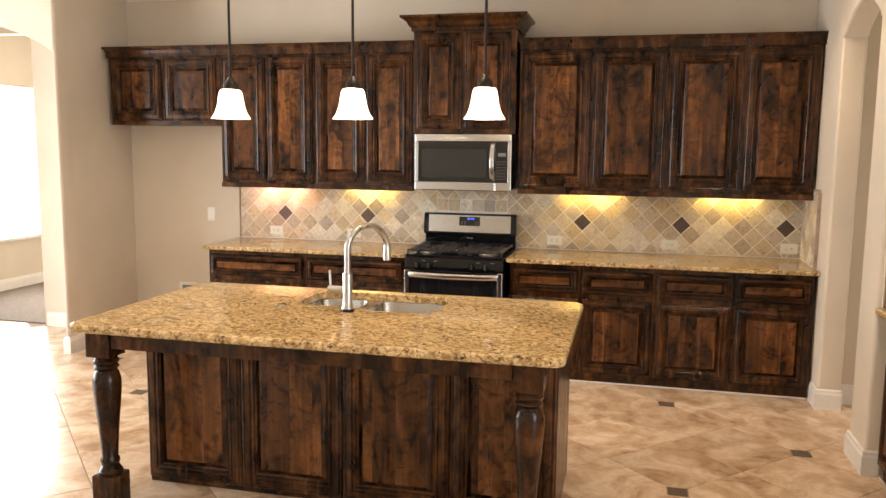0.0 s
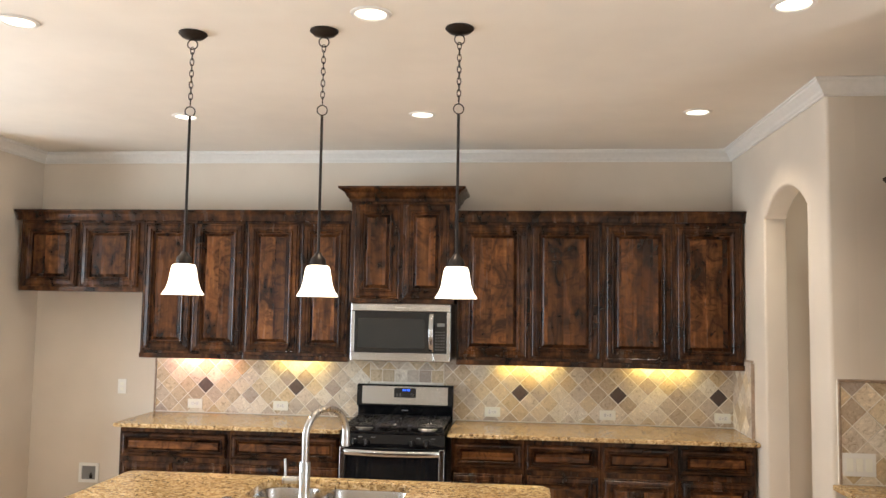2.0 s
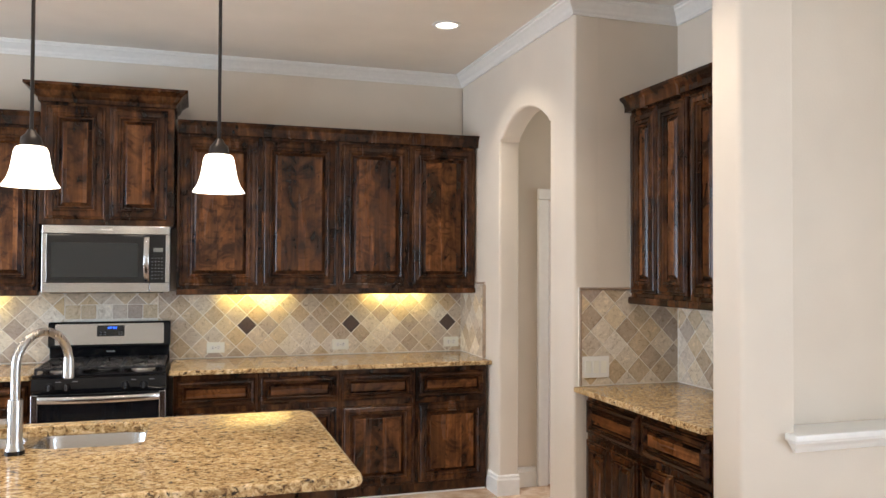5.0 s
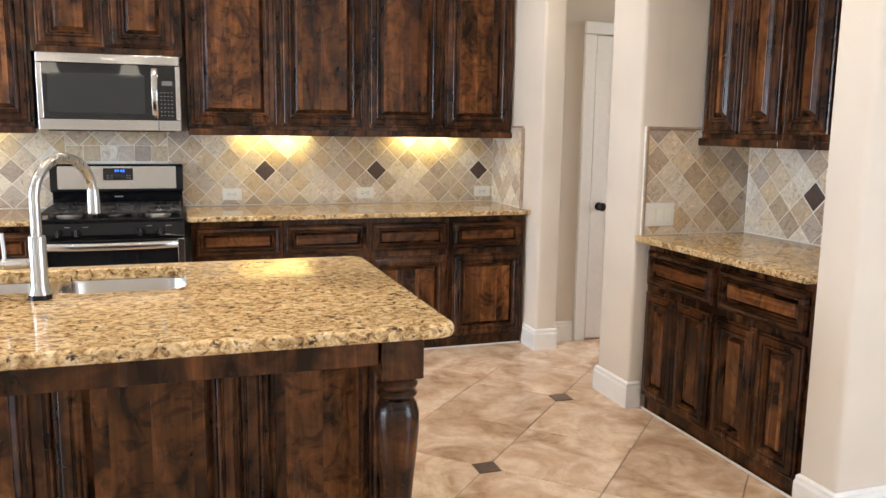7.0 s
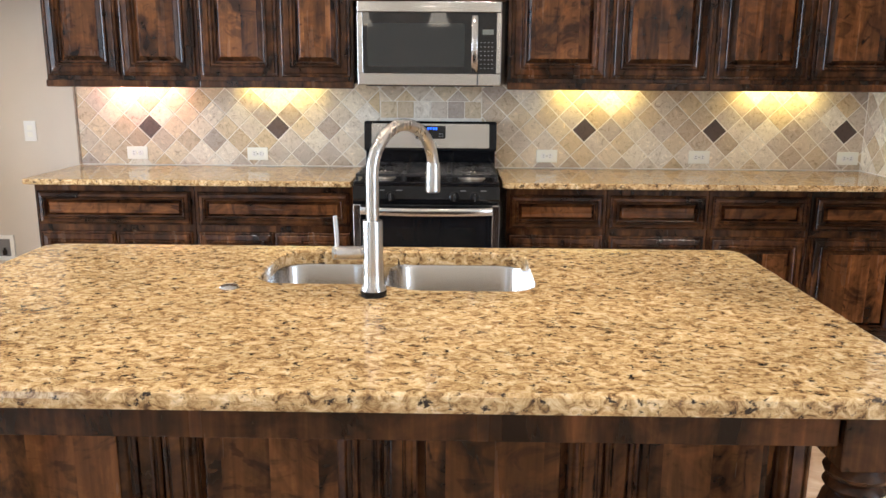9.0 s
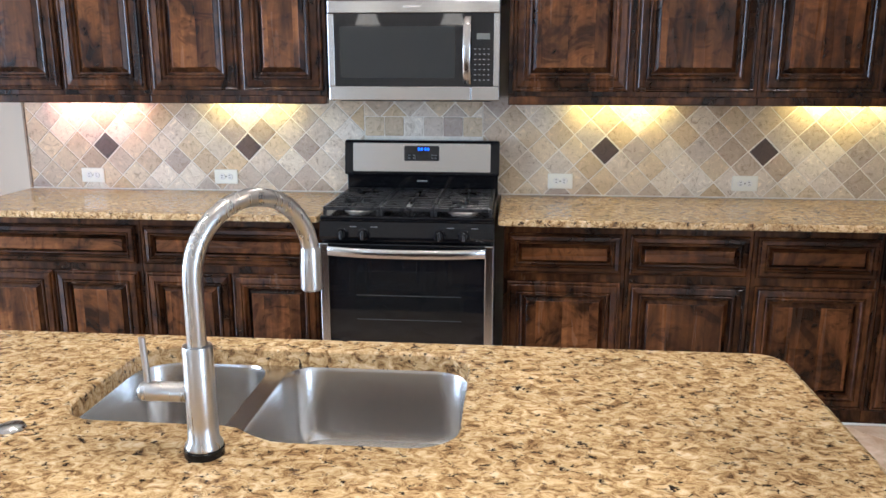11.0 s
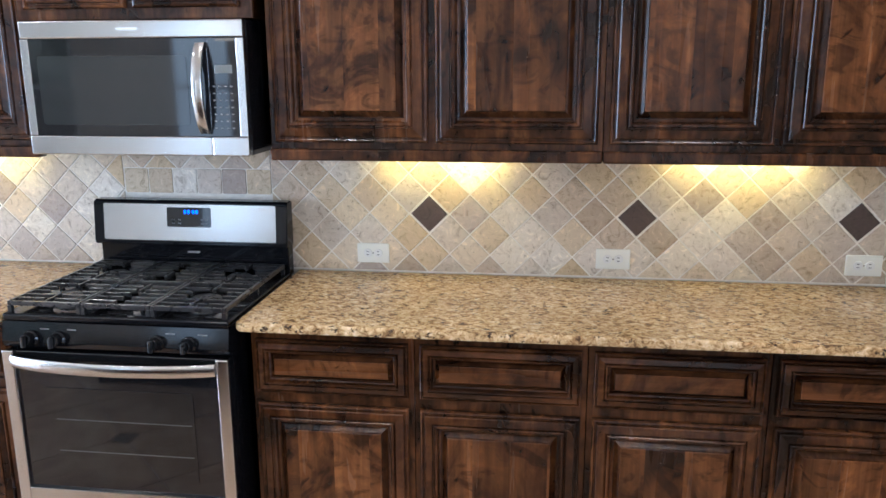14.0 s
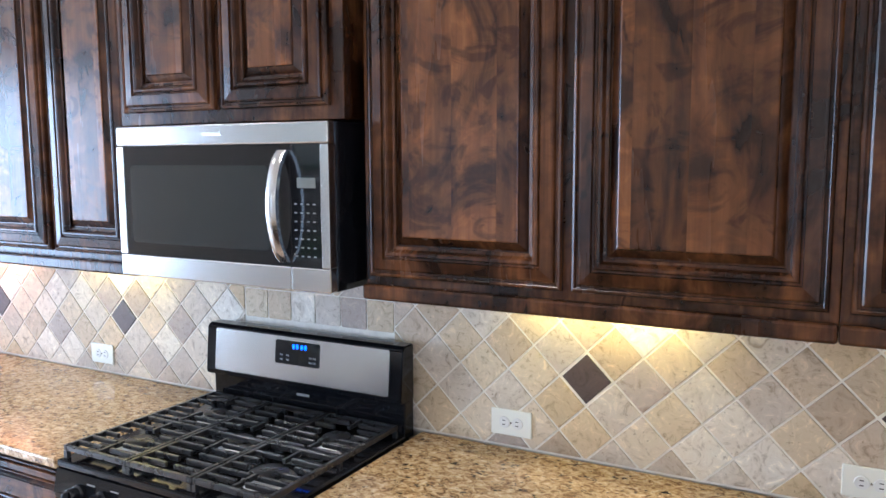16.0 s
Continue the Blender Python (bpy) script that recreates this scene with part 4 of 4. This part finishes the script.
def pendant(x, y):
    p = thing("pendant_light", pose(x, y, CEIL), "bronze chain pendant with lit white bell glass shade", "pendant lamp", PG)
    part("canopy", lathe([(0, -0.001), (0.065, -0.001), (0.066, -0.007), (0.05, -0.022), (0.012, -0.03), (0, -0.031)], 28), BRONZE, p, "", True)

    def ring(r, wire, cz, turn, stretch=1.0):
        pts = []
        for i in range(16):
            a = 2 * math.pi * i / 16
            pts.append((r * math.cos(a) * math.cos(turn), r * math.cos(a) * math.sin(turn), cz + stretch * r * math.sin(a)))
        return tube(pts, wire, 6, None, None, True)
    part("loop", ring(0.023, 0.0028, -0.055, 0.2), BRONZE, p, "", True)
    part("loop", ring(0.023, 0.0028, -0.375, 0.2), BRONZE, p, "", True)
    z, i = -0.085, 0
    while z > -0.355:
        part("chain_link", ring(0.0085, 0.0024, z, 0.3 + i * math.pi / 2, 2.1), BRONZE, p, "", True)
        z -= 0.0272
        i += 1
    part("stem", tube([(0, 0, -0.397), (0, 0, -0.75), (0, 0, -1.06)], 0.0065, 10), BRONZE, p, "", True)
    part("socket_cap", lathe([(0, -1.030), (0.012, -1.030), (0.02, -1.045), (0.033, -1.057), (0.036, -1.073), (0.036, -1.088), (0, -1.088)], 24), BRONZE, p, "", True)
    sh = [(0.036, -1.089), (0.048, -1.091), (0.055, -1.105), (0.060, -1.135), (0.066, -1.170), (0.076, -1.200), (0.090, -1.222), (0.094, -1.228)]
    part("shade", lathe(sh + [(r - 0.003, h + 0.001) for r, h in reversed(sh)], 36), SHADE, p, "lit white bell-shaped glass shade", True)
    return p


for x in (-0.652, -0.022, 0.606):
    pendant(x, -2.83)
for x, y in CANS:
    c = thing("recessed_downlight", pose(x, y, CEIL), "lit recessed ceiling downlight with white trim ring", "downlight", "ceiling downlights")
    part("trim_ring", lathe([(0.068, -0.001), (0.09, -0.001), (0.088, -0.006), (0.072, -0.010), (0.068, -0.006)], 32), TRIM, c, "", True)
    part("lens", lathe([(0, -0.003), (0.067, -0.003), (0.067, -0.001), (0, -0.001)], 32), LAMP, c, "glowing lamp", True)
for x, col, w in PUCKS:
    c = thing("cabinet_light", pose(x, -0.08, 1.400), "lit slim strip light beneath the wall cabinet", "strip light", "under-cabinet lights")
    part("housing", box(-0.23, 0.23, -0.035, 0.035, -0.018, 0.0, 0.003), WHITE, c)
    part("lens", box(-0.215, 0.215, -0.010, 0.010, -0.0225, -0.0185, 0.001), PUCK, c)

# ---- wall plates ----


def outlet(m, group="backsplash outlets"):
    o = thing("wall_outlet", m, "ivory double wall socket set sideways in the tiles", "socket", group)
    part("plate", box(-0.062, 0.062, -0.007, 0, -0.038, 0.038, 0.003), IVORY, o)
    for dx in (-0.02, 0.02):
        s = part("socket_face", lathe([(0, 0.0), (0.0165, 0.0), (0.0155, 0.0025), (0, 0.0025)], 20, None, (dx, -0.0071, 0), Matrix.Rotation(radians(90), 4, "X")), WHITE, o, "", True)
        for z in (-0.006, 0.006):
            part("slot", box(dx - 0.005, dx + 0.004, -0.0105, -0.0098, z - 0.0012, z + 0.0012), SLOT, s)
    part("screw", lathe([(0, 0), (0.003, 0), (0.002, 0.001), (0, 0.001)], 10, None, (0, -0.0071, 0), Matrix.Rotation(radians(90), 4, "X")), STEEL, o)
    return o


first = outlet(pose(0.671, -0.0027, 0.988))
for x in (1.568, 2.437, -1.047, -1.768):
    copy_thing(first, pose(x, -0.0027, 0.988))
sw = thing("switch_plate", pose(2.655, -1.9298, 1.02), "white triple light switch plate in the niche tiles", "light switch")
part("plate", box(-0.085, 0.085, -0.007, 0, -0.06, 0.06, 0.003), WHITE, sw)
for dx in (-0.048, 0, 0.048):
    part("rocker", box(dx - 0.017, dx + 0.017, -0.011, -0.0072, -0.034, 0.034, 0.002), IVORY, sw)
sw = thing("wall_outlet", pose(-2.41, 0.0115, 1.11), "white wall socket in the empty fridge space", "socket")
part("plate", box(-0.036, 0.036, -0.006, 0, -0.06, 0.06, 0.002), WHITE, sw)
for dz in (-0.02, 0.02):
    part("socket_face", box(-0.016, 0.016, -0.0085, -0.0062, dz - 0.014, dz + 0.014, 0.001), IVORY, sw)
vb = thing("valve_box", pose(-2.665, 0.0115, 0.395), "white recessed water valve box low on the wall", "valve box")
bm = bmesh.new()
for a in ((-0.085, 0.085, 0.055, 0.08), (-0.085, 0.085, -0.08, -0.055)):
    box(a[0], a[1], -0.012, 0, a[2], a[3], 0.002, bm)
box(-0.085, -0.06, -0.012, 0, -0.0548, 0.0548, 0.001, bm)
box(0.06, 0.085, -0.012, 0, -0.0548, 0.0548, 0.001, bm)
part("frame", bm, WHITE, vb)
part("recess", box(-0.0598, 0.0598, -0.003, -0.0002, -0.0548, 0.0548), MARK, vb)
part("valve", lathe([(0, 0), (0.012, 0), (0.012, 0.03), (0.006, 0.03), (0.006, 0.045), (0, 0.045)], 14, None, (0.02, -0.008, -0.045)), BRONZE, vb, "", True)

# ---- garden seen through the rear windows ----
random.seed(4)
for k, (x, y, h) in enumerate(((-11, -19, 6.0), (-6.0, -22, 7.0), (-1.5, -20, 5.5), (3.5, -21, 6.5))):
    tr = thing("garden_tree", pose(x, y, -0.35), "green leafy garden tree behind a fence", "tree", "garden trees")
    part("trunk", tube([(0, 0, 0), (0.1, 0, h * 0.3), (0.0, 0.1, h * 0.6), (0.15, 0.1, h * 0.85)], 0.1, 8, None, [0.16, 0.12, 0.08, 0.03]), BARK, tr, "", True)
    vs, fs = [], []
    for i in range(1800):
        d = Vector((random.gauss(0, 1), random.gauss(0, 1), random.gauss(0, 1))).normalized() * random.uniform(0.35, 1.0)
        d *= 1 + 0.35 * noise.noise(d * 2.5 + Vector((k * 7, 0, 0)))
        c = Vector((d.x * h * 0.36, d.y * h * 0.36, h * 0.66 + d.z * h * 0.34))
        u = Vector((random.gauss(0, 1), random.gauss(0, 1), random.gauss(0, 1))).normalized()
        v = u.orthogonal().normalized()
        s = random.uniform(0.09, 0.2)
        n = len(vs)
        vs += [c - u * s, c + v * s * 0.5, c + u * s, c - v * s * 0.5]
        fs.append((n, n + 1, n + 2, n + 3))
    me = bpy.data.meshes.new("crown")
    me.from_pydata([tuple(p) for p in vs], [], fs)
    me.materials.append(LEAF)
    piece("crown", me, tr, Matrix())
fence = thing("garden_fence", pose(-2, -16, -0.35), "weathered grey wooden board fence in the garden", "fence")
part("rail", box(-14, 14, 0.03, 0.08, 1.3, 1.4), FENCE, fence)
board = box(-0.068, 0.068, -0.012, 0.012, 0, 1.75, 0.004)
bme = bpy.data.meshes.new("board")
board.to_mesh(bme)
board.free()
bme.materials.append(FENCE)
for i in range(180):
    piece("board", bme, fence, pose(-13.9 + i * 0.155, 0, random.uniform(0, 0.02)))

# ---- backsplash tiles ----
PITCH = 0.1522
HALF = PITCH / 2 - 0.0042
DIAMOND = [(HALF, 0), (0, HALF), (-HALF, 0), (0, -HALF)]
WHOLE = tile_mesh("tile", DIAMOND, STONE, 0.0028, 0.0018, True)
ACCENT = tile_mesh("accent_tile", [(x * 0.95, y * 0.95) for x, y in DIAMOND], DARKSTONE, 0.003, 0.0018, True)


def splash(parent, m, cx, cz, x0, x1, z0, z1, accents=()):
    """Diamond tiles of a grid through (cx, cz), clipped to a rectangle of the wall."""
    n = int(3.5 / PITCH)
    for i in range(-2 * n, 2 * n + 1):
        for j in range(-8, 9):
            if (i + j) % 2:
                continue
            u, v = cx + i * PITCH / 2, cz + j * PITCH / 2
            full = [(u + x, v + z) for x, z in DIAMOND]
            poly = clip(full, x0, x1, z0, z1)
            if len(poly) < 3:
                continue
            area2 = abs(sum(p[0] * q[1] - q[0] * p[1] for p, q in zip(poly, poly[1:] + poly[:1])))
            if area2 < 0.0006:
                continue
            dark = any(abs(u - a) < 0.02 and abs(v - cz) < 0.02 for a in accents)
            if len(poly) == 4 and abs(area2 - 4 * HALF * HALF) < 1e-6:
                piece("accent_tile" if dark else "tile", ACCENT if dark else WHOLE, parent, m @ pose(u, 0, v))
            else:
                loc = [(x - u, z - v) for x, z in poly]
                piece("tile", tile_mesh("tile", loc, STONE, 0.0028, 0.0016, True), parent, m @ pose(u, 0, v))


BZ = 0.921
SP = pose(0, 0.0005, 0)
s1 = structure("backsplash_1", box(-2.118, -0.315, 0.0005, 0.0115, 0.9145, 1.402), GROUT, "tumbled travertine diamond tile backsplash")
splash(s1, SP, -0.923, 1.142, -2.108, -0.318, BZ, 1.400, (-0.923, -1.684))
part("edge_trim", box(-2.124, -2.110, -0.010, 0.0002, 0.916, 1.39, 0.004), PENCIL, s1, "thin brown stone edge")
s2 = structure("backsplash_2", box(0.28, XR - 0.001, 0.0005, 0.0115, 0.9145, 1.402), GROUT, "tumbled travertine diamond tile backsplash")
splash(s2, SP, 0.887, 1.142, 0.283, XR - 0.012, BZ, 1.400, (0.887, 1.648, 2.409))
s3 = structure("backsplash_3", box(-0.3145, 0.2795, 0.0005, 0.0115, 0.80, 1.402), GROUT, "travertine tiles above the cooker")
splash(s3, SP, -0.923, 1.142, -0.314, 0.279, 1.303, 1.400)
for i in range(6):
    x = -0.3125 + i * 0.0988
    sq = outline(0.002, 0.0965, 0.002, 0.0965, 0.004, 1)
    piece("tile", tile_mesh("tile", sq, STONE, 0.0028, 0.0016, True), s3, SP @ pose(x, 0, 1.203))
s4 = structure("backsplash_4", box(XR - 0.0115, XR - 0.0005, -0.535, 0.0, 0.9145, 1.46), GROUT, "travertine tile return beside the arch")
M4 = pose(XR - 0.0118, 0, 0, 0, 0, -90)
splash(s4, M4, 0.05, 1.142, 0.012, 0.520, BZ, 1.446)
part("edge_trim", box(XR - 0.024, XR - 0.0005, -0.535, -0.36, 1.447, 1.462, 0.004), PENCIL, s4, "thin brown stone edge")
part("edge_trim", box(XR - 0.024, XR - 0.0005, -0.537, -0.522, 0.916, 1.446, 0.004), PENCIL, s4, "thin brown stone edge")
s5 = structure("backsplash_5", box(2.556, 3.199, -1.9265, -1.9155, 0.9145, 1.46), GROUT, "travertine diamond tiles in the niche")
splash(s5, pose(0, -1.9268, 0), 2.78, 1.142, 2.572, 3.186, BZ, 1.446)
part("edge_trim", box(2.556, 3.199, -1.938, -1.9268, 1.447, 1.462, 0.004), PENCIL, s5, "thin brown stone edge")
part("edge_trim", box(2.556, 2.571, -1.938, -1.9268, 0.916, 1.446, 0.004), PENCIL, s5, "thin brown stone edge")
s6 = structure("backsplash_6", box(3.188, 3.199, -3.084, -1.927, 0.9145, 1.42), GROUT, "travertine diamond tiles in the niche")
splash(s6, pose(3.1878, 0, 0, 0, 0, -90), 2.40, 1.142, 1.938, 3.078, BZ, 1.415, (2.40, 2.40 + PITCH * 5))

# ---- floor tiles ----
fl = bpy.data.objects["floor"]
S = 0.7177 / math.sqrt(2)
SQ = S - 0.005
D = 0.0707
ORIGIN = Vector((1.552, -0.954))
E1, E2 = Vector((1, 1)).normalized(), Vector((1, -1)).normalized()
h = SQ / 2


def corner_tile(sx, sy):
    """A square with the corner at (sx, sy) cut off."""
    pts = []
    for cx, cy in ((-1, -1), (1, -1), (1, 1), (-1, 1)):
        if (cx, cy) == (sx, sy):
            a, b = (cx * h, cy * (h - D)), (cx * (h - D), cy * h)
            pts += [a, b] if cx * cy > 0 else [b, a]
        else:
            pts.append((cx * h, cy * h))
    return pts


TILES = {}
for sx in (-1, 1):
    for sy in (-1, 1):
        pts = corner_tile(sx, sy)
        wpts = [(E1.x * a + E2.x * b, E1.y * a + E2.y * b) for a, b in pts]
        TILES[sx, sy] = tile_mesh("floor_tile", wpts, FLOORTILE, 0.006, 0.003, False)
ins = 0.047
INS = tile_mesh("floor_insert", [(-ins, -ins), (ins, -ins), (ins, ins), (-ins, ins)], INSERT, 0.006, 0.003, False)
for i in range(-16, 17):
    for j in range(-16, 17):
        c = ORIGIN + E1 * (i + 0.5) * S + E2 * (j + 0.5) * S
        if not (WEST - 0.2 < c.x < EAST and REAR < c.y < 0.05):
            continue
        sx = -1 if i % 2 == 0 else 1
        sy = -1 if j % 2 == 0 else 1
        piece("floor_tile", TILES[sx, sy], fl, pose(c.x, c.y, 0))
        if i % 2 == 0 and j % 2 == 0:
            q = ORIGIN + E1 * i * S + E2 * j * S
            piece("floor_insert", INS, fl, pose(q.x, q.y, 0.0005))
